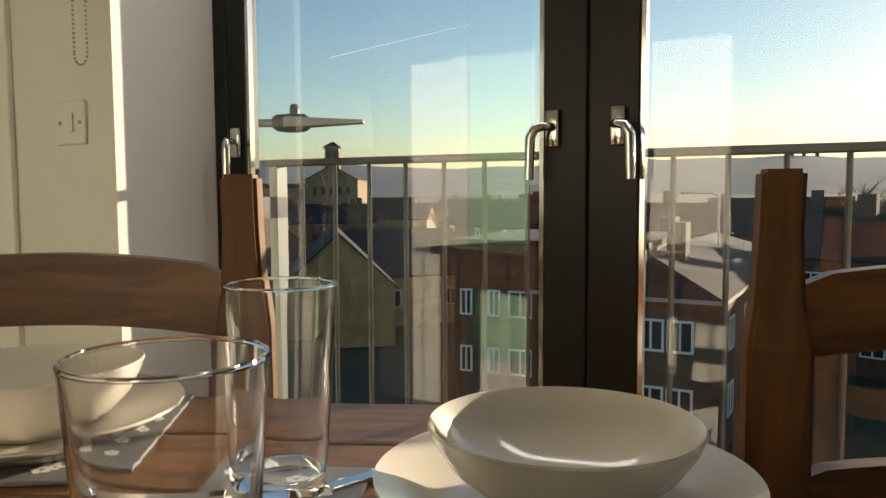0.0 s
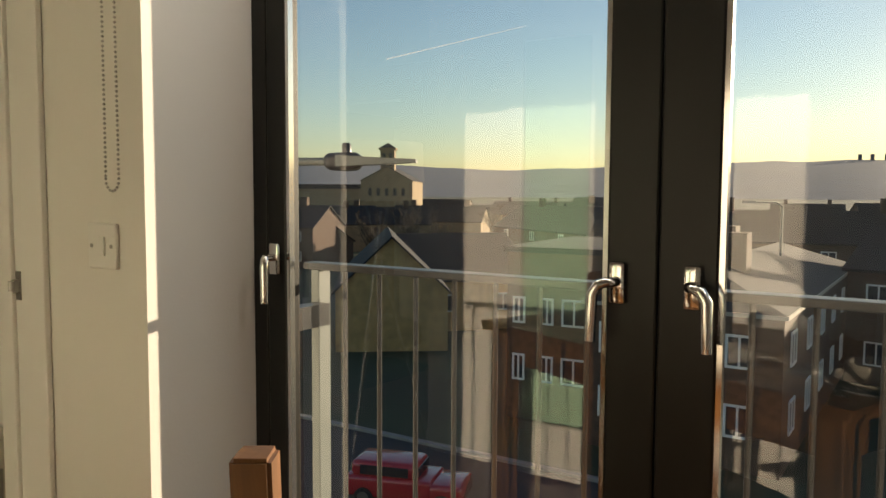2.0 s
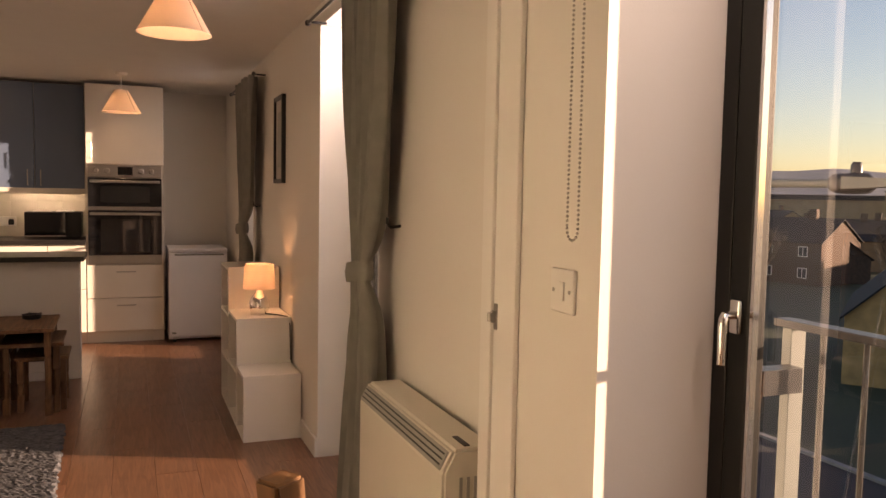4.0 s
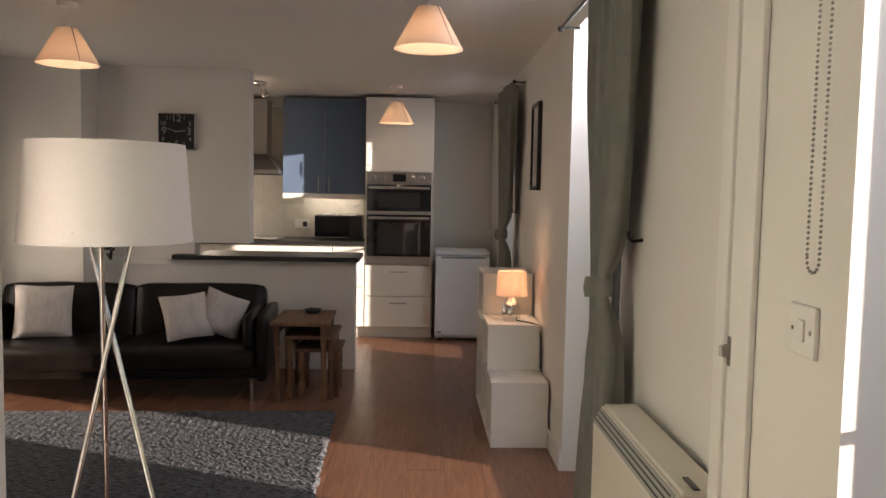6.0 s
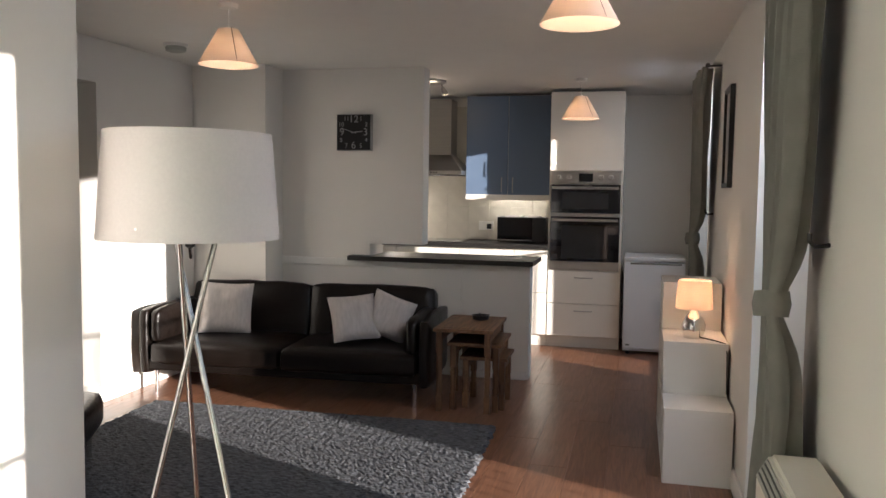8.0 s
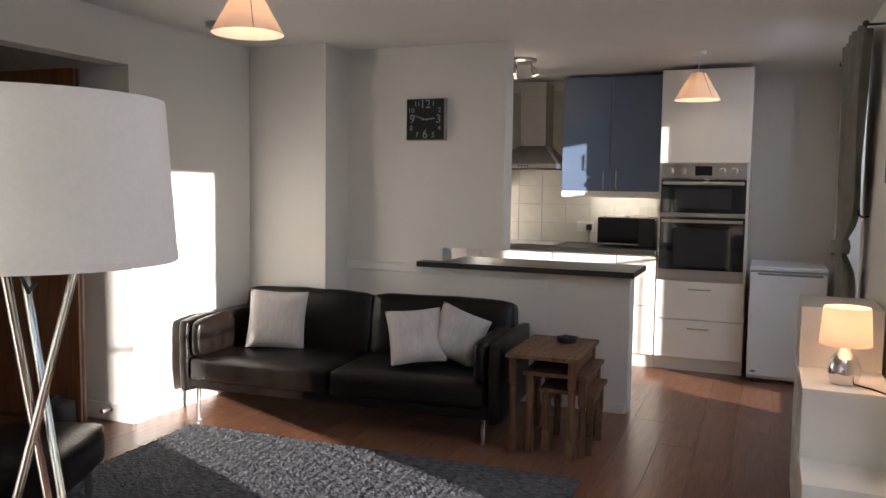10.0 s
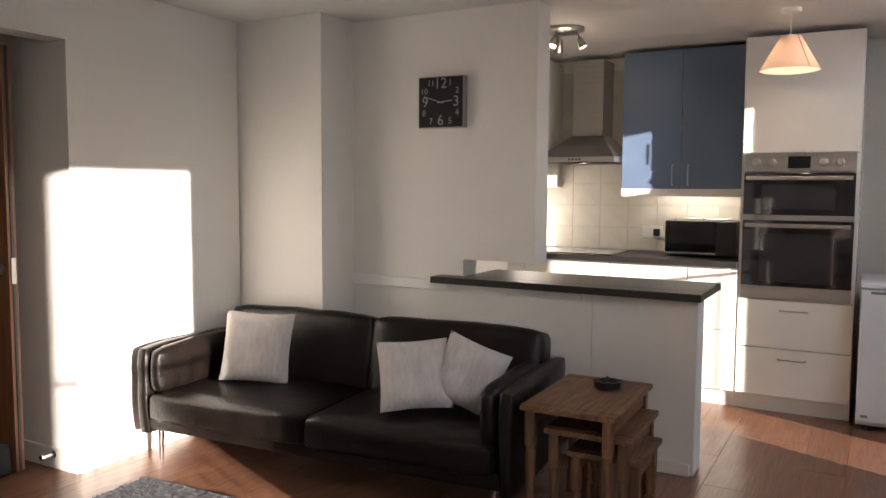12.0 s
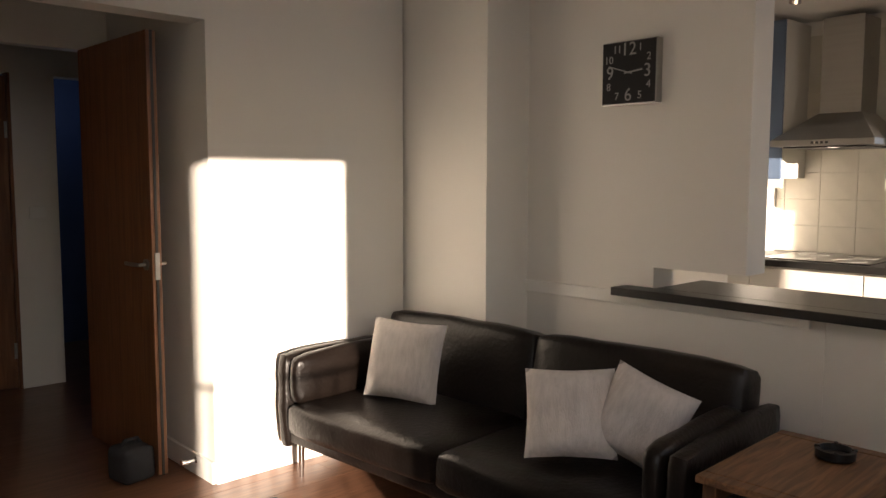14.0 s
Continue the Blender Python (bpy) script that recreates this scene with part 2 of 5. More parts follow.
setting("wall_pilaster", [(-6.16, -5.705, SL - 0.14, -1.888, 0, CH)], WALL, "boxed-in off-white corner column")
# the wall behind the sofa, with a low slot over the breakfast bar and the kitchen opening beside it
setting("wall_sofa", [(-6.16, -6.0, -1.888, -1.17, 0, CH), (-6.16, -6.0, -1.17, -0.757, 0.968, CH)], WALL, "off-white painted wall with a slot over the bar")
setting("bar_wall", [(-6.16, -6.0, -1.17, -0.45, 0, 0.855), (-6.16, -6.006, -0.45, 0.055, 0, 0.855)], WALL, "off-white half wall under the breakfast bar")
setting("wall_west", [(WEST - 0.15, WEST, -1.62, OUT, 0, CH)], WALL, "grey-white painted kitchen end wall")
setting("wall_kitchen_south", [(WEST, -6.16, -1.62, -1.50, 0, CH)], WALL, "off-white painted kitchen side wall")
# hall
setting("wall_hall_west", [(-4.75, -4.604, -3.62, SL - 0.14, 0, CH)], WALL, "white painted side wall of the hall passage")
setting("wall_hall_west_deep", [(-6.3, -6.2, -6.2, -3.62, 0, CH), (-6.2, -4.75, -3.72, -3.62, 0, CH)], WALL, "dim painted hall wall")
setting("wall_hall_east", [(-3.62, -3.5, -5.0, SL - 0.14, 0, CH)], WALL, "dim painted hall wall")
setting("wall_hall_end", [(-4.70, -4.44, -4.9, -4.78, 0, CH), (-4.44, -3.5, -4.9, -4.78, 2.0, CH), (-6.2, -5.4, -4.9, -4.78, 0, CH), (-5.4, -4.70, -4.9, -4.78, 2.0, CH),
                          (-6.2, -3.5, -6.3, -6.2, 0, CH), (-3.62, -3.5, -6.2, -4.9, 0, CH)], WALL, "grey-white wall at the end of the hall")
setting("floor_hall", [(-6.3, -3.5, -6.3, SL - 0.1, -0.25, -0.004)], FLOORWOOD, "dark reddish laminate hall floor", "floor")
setting("ceiling_hall", [(-6.3, -3.5, -6.3, SL - 0.14, CH, CH + 0.2)], CEIL, "plain hall ceiling", "ceiling")
setting("trim_hall_header", [(-4.604, -3.62, -3.66, -3.58, 2.0, CH)], WHITE, "white painted door header in the hall", "trim")

# skirting boards
SK = 0.10
for dims in ([(-5.69, -4.604, SL, SL + 0.015, 0, SK)], [(-4.604, -4.589, -3.5, SL, 0, SK)], [(KW[1], LW[0], NL - 0.015, NL, 0, SK)], [(LW[1], -1.60, NL - 0.015, NL, 0, SK)],
             [(-1.42, -1.113, ND - 0.015, ND, 0, SK)], [(-2.04, EAST, SD, SD + 0.015, 0, SK)], [(-6.0, -5.985, -0.45, 0.04, 0, 0.06)]):
    setting("baseboard", dims, SKIRT, "white painted skirting board along the wall", "skirting", bevel=0.003)


# ---- glazing ----
def railing(y, x0, x1, top=1.115, step=0.098):
    t = thing("balcony_railing", ((x0 + x1) / 2, y, 0), 0, "dark metal balcony railing with thin upright bars outside the glass", "railing", "balcony railings")
    w = (x1 - x0) / 2
    boxes("top_rail", [(-w, w, -0.022, 0.022, top - 0.016, top)], BLACKRAIL, t, bevel=0.003)
    boxes("bottom_rail", [(-w, w, -0.015, 0.015, -0.04, -0.015)], BLACKRAIL, t, bevel=0.003)
    for s in (-1, 1):
        boxes("post", [(s * (w - 0.035) - 0.012, s * (w - 0.035) + 0.012, -0.02, 0.02, -0.1, top - 0.016)], GREYPOST, t, "pale grey flat post", bevel=0.002)
        boxes("bracket", [(s * (w - 0.06) - 0.02, s * (w - 0.06) + 0.02, -0.12, -0.02, top - 0.14, top - 0.09)], BLACKRAIL, t)
    bm = bmesh.new()
    tube(bm, [(0, 0, -0.02), (0, 0, top - 0.016)], 0.0055, 8)
    first = part("bar", bm, BLACKRAIL, t, smooth=True)
    n = int((2 * w - 0.1) / step)
    first.location.x = -w + 0.06 + step * 0.5
    for i in range(1, n):
        o = new("bar", first.data)
        o.parent, o.location.x = t, -w + 0.06 + step * (i + 0.5)
    return t


def lever(parent, x, y, z, side):
    """A chrome cranked window handle on its plate; the grip hangs down."""
    bm = bmesh.new()
    box(bm, x - 0.013, x + 0.013, y - 0.012, y, z - 0.035, z + 0.03, bevel=0.005)
    h = part("handle_plate", bm, CHROME, parent, "chrome handle plate", True)
    bm = bmesh.new()
    tube(bm, [(x, y - 0.008, z), (x, y - 0.026, z), (x - side * 0.008, y - 0.034, z), (x - side * 0.020, y - 0.037, z - 0.004),
              (x - side * 0.028, y - 0.039, z - 0.018), (x - side * 0.030, y - 0.039, z - 0.09)], [0.008, 0.008, 0.008, 0.0085, 0.009, 0.008], 12)
    part("grip", bm, CHROME, h, smooth=True)


def sheet(name, x0, x1, y, z0, z1, material, parent, label, face=-1):
    """An upright pane of thin glass, facing the room."""
    me = bpy.data.meshes.new(name)
    q = [(x0, y, z0), (x1, y, z0), (x1, y, z1), (x0, y, z1)]
    me.from_pydata(q, [], [(0, 1, 2, 3) if face < 0 else (3, 2, 1, 0)])
    me.materials.append(material)
    ob = new(name, me)
    ob.parent, ob["label"], ob.visible_shadow = parent, label, False
    return ob


def leaf(parent, x0, x1, y, z0, z1, stile, handle=None, side=1, sl=0.055, sr=0.055):
    d = 0.02
    bm = bmesh.new()
    for s in ((x0, x0 + sl, z0, z1), (x1 - sr, x1, z0, z1), (x0 + sl, x1 - sr, z1 - stile, z1), (x0 + sl, x1 - sr, z0, z0 + stile)):
        box(bm, s[0], s[1], y - d, y + d, s[2], s[3], bevel=0.004)
    lf = part("door_leaf_frame", bm, FRAME, parent, "dark grey aluminium leaf frame")
    bm = bmesh.new()
    g = 0.008
    for s in ((x0 + sl, x0 + sl + g, z0 + stile, z1 - stile), (x1 - sr - g, x1 - sr, z0 + stile, z1 - stile)):
        box(bm, s[0], s[1], y - 0.018, y - 0.004, s[2], s[3])
    part("glazing_bead", bm, CHROME, lf, "bright metal glazing bead")
    sheet("pane", x0 + sl, x1 - sr, y, z0 + stile, z1 - stile, PANE, lf, "clear glass pane")
    if handle:
        lever(lf, handle, y - d, 1.145, side)


def glazed_door(name, x0, x1, y, z1, mullion, label, handles, f=0.05, stile=0.072, sides=()):
    t = tagged(new(name), label, "glazed door", kind="structure")
    boxes("door_frame", [(x0, x0 + f, y - 0.02, y + 0.07, 0, z1), (x1 - f, x1, y - 0.02, y + 0.07, 0, z1), (x0 + f, x1 - f, y - 0.02, y + 0.07, z1 - f, z1),
                         (x0 + f, x1 - f, y - 0.02, y + 0.07, 0, 0.03)], FRAME, t, "dark grey outer frame", bevel=0.003)
    a = x0 + f
    for k, b in enumerate([*mullion, x1 - f]):
        h = handles[k] if k < len(handles) else None
        leaf(t, a + 0.0005, b - 0.0005, y, 0.033, z1 - f - 0.003, stile, h[0] if h else None, h[1] if h else 1, *(sides[k] if k < len(sides) else (stile, stile)))
        a = b
    return t


bay = glazed_door("door_1", -1.113, 0.59, GL, 2.09, (-0.262,), "tall double glazed balcony doors in dark grey aluminium frames", ((-0.322, 1), (-0.208, -1)), 0.04, 0.072, ((0.052, 0.079), (0.088, 0.055)))
lever(bay, -1.046, GL - 0.02, 1.145, -0.1)
glazed_door("window_1", LW[0], LW[1], 1.52, HEAD, (), "tall floor-length window in a dark grey frame", (), 0.045, 0.06, ((0.10, 0.05),))
glazed_door("window_2", KW[0], KW[1], 1.52, HEAD, (), "tall kitchen window in a dark grey frame", (), 0.045, 0.06)
railing(1.66, -1.16, 0.64)
railing(1.68, LW[0] - 0.05, LW[1] + 0.05)
railing(1.68, KW[0] - 0.05, KW[1] + 0.05)
# white door with a tall green pane, folded back along the dining wall
gd = thing("glass_door", (-1.345, SD + 0.045, 0), 0, "white-framed door with a tall green-tinted pane against the wall", "glass door")
for sx0, sx1 in ((-0.225, -0.155), (0.165, 0.225)):
    boxes("stile", [(sx0, sx1, -0.02, 0.02, 0.01, 2.04)], WHITE, gd, bevel=0.003)
boxes("bottom_rail", [(-0.155, 0.165, -0.02, 0.02, 0.01, 0.25)], WHITE, gd, bevel=0.003)
boxes("top_rail", [(-0.155, 0.165, -0.02, 0.02, 1.94, 2.04)], WHITE, gd, bevel=0.003)
sheet("glass_pane", -0.155, 0.165, 0.004, 0.25, 1.94, GREENGLASS, gd, "green-tinted glass", 1)
boxes("backing_panel", [(-0.155, 0.165, -0.018, -0.012, 0.25, 1.94)], WHITE, gd)
boxes("glazing_bead", [(-0.155, -0.148, 0.005, 0.016, 0.25, 1.94), (0.158, 0.165, 0.005, 0.016, 0.25, 1.94), (-0.148, 0.158, 0.005, 0.016, 0.25, 0.257)], HEATGREY, gd)
# casing where the dining wall steps forward
setting("trim_casing", [(-1.60, -1.545, ND - 0.012, NL, 0, CH), (-1.545, -1.505, ND - 0.004, NL, 0, CH), (-1.505, -1.42, ND - 0.014, ND - 0.001, 0, CH)], WHITE,
        "white moulded casing on the step of the wall", "trim", bevel=0.003)
lk = thing("door_latch", (-1.525, ND - 0.006, 1.08), 0, "small brass roller catch screwed to the white casing", "latch")
boxes("keep_plate", [(-0.008, 0.008, -0.003, 0.0, -0.03, 0.03)], STEEL, lk)
bm = bmesh.new()
tube(bm, [(0, -0.016, -0.01), (0, -0.016, 0.01)], 0.007, 12)
box(bm, -0.006, 0.006, -0.014, -0.002, -0.014, 0.014, bevel=0.002)
part("roller", bm, STEEL, lk, "dull brass roller", True)

# ---- sofa corner ----
def soft_box(bm, x0, x1, y0, y1, z0, z1, puff=0.02, cuts=8, round_=0.03, m=None, seed=0):
    """A padded block: a rounded box whose faces swell and pucker a little."""
    t = bmesh.new()
    bmesh.ops.create_cube(t, size=2)
    bmesh.ops.subdivide_edges(t, edges=t.edges[:], cuts=cuts, use_grid_fill=True)
    c = Vector(((x0 + x1) / 2, (y0 + y1) / 2, (z0 + z1) / 2))
    h = Vector(((x1 - x0) / 2, (y1 - y0) / 2, (z1 - z0) / 2))
    for v in t.verts:
        u = v.co.copy()
        p = Vector([u[i] * h[i] for i in range(3)])
        core = Vector([max(-(h[i] - round_), min(h[i] - round_, p[i])) for i in range(3)])
        d = p - core
        if d.length > 1e-6:
            p = core + d.normalized() * round_
        for i in range(3):
            if abs(u[i]) > 0.99:
                a, b = [k for k in range(3) if k != i]
                p[i] += math.copysign(puff, u[i]) * (1 - u[a] ** 2) * (1 - u[b] ** 2)
        p += 0.006 * Vector(noise.noise_vector(p * 7 + Vector((seed, 0, 0))))
        v.co = c + p
        if m is not None:
            v.co = m @ v.co
    me = bpy.data.meshes.new("tmp")
    t.to_mesh(me)
    t.free()
    bm.from_mesh(me)
    bpy.data.meshes.remove(me)


def sofa():
    t = thing("sofa", (-5.315, -1.44, 0), 4.0, "low two-seat black leather sofa with chrome legs against the wall", "sofa")
    H = 0.985

    def pad(name, *a, **k):
        bm = bmesh.new()
        soft_box(bm, *a, **k)
        return part(name, bm, LEATHER, t, smooth=True)
    pad("base", -0.36, 0.36, -H + 0.02, H - 0.02, 0.15, 0.235, puff=0.0, round_=0.02)
    for s in (-1, 1):
        a, b = sorted((s * H, s * (H - 0.075)))
        pad("arm", -0.37, 0.375, a, b, 0.13, 0.565, puff=0.006, round_=0.03, seed=s)
        a, b = sorted((s * (H - 0.078), s * (H - 0.16)))
        pad("arm_pad", -0.25, 0.365, a, b, 0.34, 0.565, puff=0.014, round_=0.035, seed=s * 2)
        a, b = sorted((s * 0.004, s * (H - 0.085)))
        pad("seat_cushion", -0.25, 0.395, a, b, 0.20, 0.352, puff=0.018, round_=0.04, seed=s * 3, cuts=12)
        pad("back_cushion", -0.125, 0.04, a, b, -0.20, 0.22, puff=0.013, round_=0.035, seed=s * 4, cuts=12,
            m=pose(-0.235, 0, 0.48, 0, -12, 0))
        for x in (-0.31, 0.32):
            bm = bmesh.new()
            lathe(bm, [(0.011, 0), (0.018, 0.153)], (x, s * (H - 0.10), 0), 16)
            part("leg", bm, CHROME, t, "chrome tapered leg", True)


sofa()


def cushion(place, rx, ry, rz, size=0.40):
    n = 18
    bm = bmesh.new()
    grid = {}
    for side in (1, -1):
        for i in range(n + 1):
            for j in range(n + 1):
                u, v = 2 * i / n - 1, 2 * j / n - 1
                edge = max(abs(u), abs(v)) > 0.999
                if edge and side == -1:
                    continue
                pinch = 1 - 0.055 * ((1 - u * u) * v * v + (1 - v * v) * u * u)
                thick = 0.075 * max(0, (1 - u ** 4) * (1 - v ** 4)) ** 0.55
                w = noise.noise(Vector((u * 2.3, v * 2.3, side + place[1]))) * 0.014 * (1 - max(abs(u), abs(v)) * 0.6)
                grid[side, i, j] = bm.verts.new((side * thick + w, u * size / 2 * pinch, v * size / 2 * pinch))
    for side in (1, -1):
        for i in range(n):
            for j in range(n):
                q = [grid.get((side, a, b)) or grid[1, a, b] for a, b in ((i, j), (i + 1, j), (i + 1, j + 1), (i, j + 1))]
                bm.faces.new(q)
    ob = part("cushion", bm, LINEN, smooth=True)
    ob.matrix_basis = pose(*place, rx, ry, rz)
    tagged(ob, "square pale grey linen scatter cushion on the leather sofa", "cushion", "sofa cushions")


cushion((-5.27, -1.97, 0.538), -3, -14, 24, 0.36)
cushion((-5.21, -1.0, 0.528), 3, -28, 34, 0.32)
cushion((-5.33, -0.79, 0.528), -24, -18, 30, 0.30)


def nest_table(name, place, turn, w, d, h, label):
    t = thing(name, place, turn, label, "side table", "nest of tables")
    boxes("tabletop", [(-d / 2 + 0.05, d / 2 - 0.05, -w / 2, w / 2, h - 0.022, h)], OAK, t, bevel=0.004)
    for s in (-1, 1):
        a, b = sorted((s * d / 2, s * (d / 2 - 0.049)))
        boxes("breadboard_end", [(a, b, -w / 2, w / 2, h - 0.022, h)], OAK, t, bevel=0.004)
        boxes("apron", [(-d / 2 + 0.05, d / 2 - 0.05, s * (w / 2 - 0.035) - 0.009, s * (w / 2 - 0.035) + 0.009, h - 0.085, h - 0.023)], OAK, t, bevel=0.002)
        for q in (-1, 1):
            x, y = q * (d / 2 - 0.035), s * (w / 2 - 0.035)
            bm = bmesh.new()
            box(bm, x - 0.019, x + 0.019, y - 0.019, y + 0.019, h - 0.16, h - 0.023, bevel=0.003)
            lathe(bm, [(0.016, 0.10), (0.02, 0.13), (0.017, 0.16), (0.02, h - 0.19), (0.016, h - 0.175), (0.019, h - 0.158)], (x, y, 0), 12)
            box(bm, x - 0.019, x + 0.019, y - 0.019, y + 0.019, 0.0, 0.105, bevel=0.003)
            part("leg", bm, OAK_Z, t)
    boxes("apron", [(-d / 2 + 0.026, -d / 2 + 0.044, -w / 2 + 0.05, w / 2 - 0.05, h - 0.085, h - 0.023)], OAK, t, bevel=0.002)


nest_table("nest_table", (-5.30, -0.225, 0), 1, 0.375, 0.58, 0.525, "largest oak table of a nest of three beside the sofa")
nest_table("nest_table", (-5.30, -0.165, 0), 1, 0.34, 0.46, 0.43, "middle oak table tucked under the largest one")
nest_table("nest_table", (-5.30, -0.115, 0), 1, 0.30, 0.34, 0.335, "smallest oak table tucked under the others")
ash = thing("ashtray", (-5.43, -0.19, 0.525), 20, "small round black dish on the oak side table", "dish")
bm = bmesh.new()
lathe(bm, [(0.045, 0), (0.055, 0.006), (0.056, 0.03), (0.046, 0.032), (0.042, 0.012), (0.0, 0.010)], steps=24)
part("bowl", bm, BLACK, ash, smooth=True)
for k in range(4):
    bm = bmesh.new()
    box(bm, -0.008, 0.008, -0.006, 0.006, 0.028, 0.036, bevel=0.002, m=pose(0, 0, 0, 0, 0, 90 * k) @ pose(0.05, 0, 0))
    part("rim_notch", bm, BLACK, ash)


# ---- rug ----
def rug():
    m = mat("woven_grey_wool", (0.072, 0.076, 0.084), 0.98, vary=1.0, scale=62, bump=0.5, bump_scale=260, stretch=(1, 0.4, 1))
    W, L, step = 2.20, 1.72, 0.0125
    nx, ny = int(L / step), int(W / step)
    xs, ys = np.meshgrid(np.linspace(-L / 2, L / 2, nx + 1), np.linspace(-W / 2, W / 2, ny + 1), indexing="ij")
    row = np.floor(xs / 0.025)
    z = 0.012 + 0.006 * np.abs(np.sin(np.pi * xs / 0.025)) * (0.55 + 0.45 * np.abs(np.sin(np.pi * (ys / 0.05 + 0.5 * row + 0.3 * np.sin(row * 3.1)))))
    z += np.random.RandomState(4).uniform(-0.002, 0.003, z.shape)
    edge = np.minimum(L / 2 - np.abs(xs), W / 2 - np.abs(ys))
    z = np.where(edge < 1e-6, 0.002, z)
    ys = ys + np.where(np.abs(ys) > W / 2 - 0.02, np.random.RandomState(5).uniform(-0.012, 0.012, z.shape), 0)
    verts = np.stack([xs, ys, z], -1).reshape(-1, 3)
    idx = np.arange((nx + 1) * (ny + 1)).reshape(nx + 1, ny + 1)
    faces = np.stack([idx[:-1, :-1], idx[1:, :-1], idx[1:, 1:], idx[:-1, 1:]], -1).reshape(-1, 4)
    me = bpy.data.meshes.new("rug")
    me.from_pydata(verts.tolist(), [], faces.tolist())
    me.materials.append(m)
    ob = new("rug", me)
    ob.matrix_basis = pose(-3.90, -1.03, 0.0, 0, 0, 2)
    tagged(ob, "thick woven dark grey wool rug on the laminate floor", "rug")


rug()

# ---- footstool ----
ft = thing("footstool", (-3.42, -1.92, 0.012), 25, "low black leather footstool on the rug", "footstool")
bm = bmesh.new()
soft_box(bm, -0.27, 0.27, -0.24, 0.24, 0.14, 0.33, puff=0.02, round_=0.04)
part("padded_seat", bm, LEATHER, ft, smooth=True)
for s in (-1, 1):
    for q in (-1, 1):
        bm = bmesh.new()
        lathe(bm, [(0.012, 0), (0.018, 0.15)], (s * 0.2, q * 0.18, 0), 12)
        part("leg", bm, CHROME, ft, smooth=True)


# ---- floor lamp ----
def floor_lamp(place):
    t = thing("floor_lamp", (*place, 0), 0, "chrome crossed-leg floor lamp with a large white drum shade", "floor lamp")
    bm = bmesh.new()
    lathe(bm, [(0.228, 1.237), (0.209, 1.508), (0.206, 1.508), (0.225, 1.237), (0.228, 1.237)], steps=64)
    sh = part("shade", bm, SHADE, t, "white fabric drum shade", True)
    bm = bmesh.new()
    lathe(bm, [(0.2285, 1.243), (0.2285, 1.25), (0.2235, 1.25), (0.2235, 1.243), (0.2285, 1.243)], steps=64)
    part("rim", bm, SHADE, sh)
    for k in range(3):
        a = radians(200 + 120 * k)
        d = Vector((math.cos(a), math.sin(a), 0))
        s = Vector((-d.y, d.x, 0)) * 0.014
        bm = bmesh.new()
        tube(bm, [d * 0.25 + s, d * -0.075 + s + Vector((0, 0, 1.28))], 0.0075, 12)
        part("leg", bm, CHROME, t, "slim chrome rod leg", True)
    bm = bmesh.new()
    lathe(bm, [(0.006, 1.212), (0.013, 1.216), (0.013, 1.25), (0.03, 1.26), (0.03, 1.34), (0.0, 1.34)], steps=16)
    part("lamp_holder", bm, BLACK, t, "black bulb holder", True)
    bm = bmesh.new()
    tube(bm, [(0.0, 0.0, 1.2), (0.03, 0.02, 1.19), (0.05, 0.03, 1.215), (0.06, 0.04, 1.22)], 0.004, 8)
    part("cable", bm, BLACK, t, smooth=True)
    bm = bmesh.new()
    for k in range(3):
        a = radians(120 * k)
        tube(bm, [(0.02 * math.cos(a), 0.02 * math.sin(a), 1.27), (0.228 * math.cos(a), 0.228 * math.sin(a), 1.27)], 0.003, 6)
    part("shade_ring", bm, CHROME, t)


floor_lamp((-2.18, -0.33))

# ---- pendants ----
PSHADE = mat("pleated_pendant_fabric", (0.80, 0.68, 0.58), 0.9, vary=0.03)
n = PSHADE.node_tree.nodes
tl = n.new("ShaderNodeBsdfTranslucent")
tl.inputs[0].default_value = (0.88, 0.77, 0.66, 1)
mx = n.new("ShaderNodeMixShader")
mx.inputs[0].default_value = 0.45
PSHADE.node_tree.links.new(n["Principled BSDF"].outputs[0], mx.inputs[1])
PSHADE.node_tree.links.new(tl.outputs[0], mx.inputs[2])
PSHADE.node_tree.links.new(mx.outputs[0], n["Material Output"].inputs[0])
GLOW = mat("lit_bulb", (1, 0.9, 0.75), 0.4, emit=(1.0, 0.72, 0.42), emit_power=4)


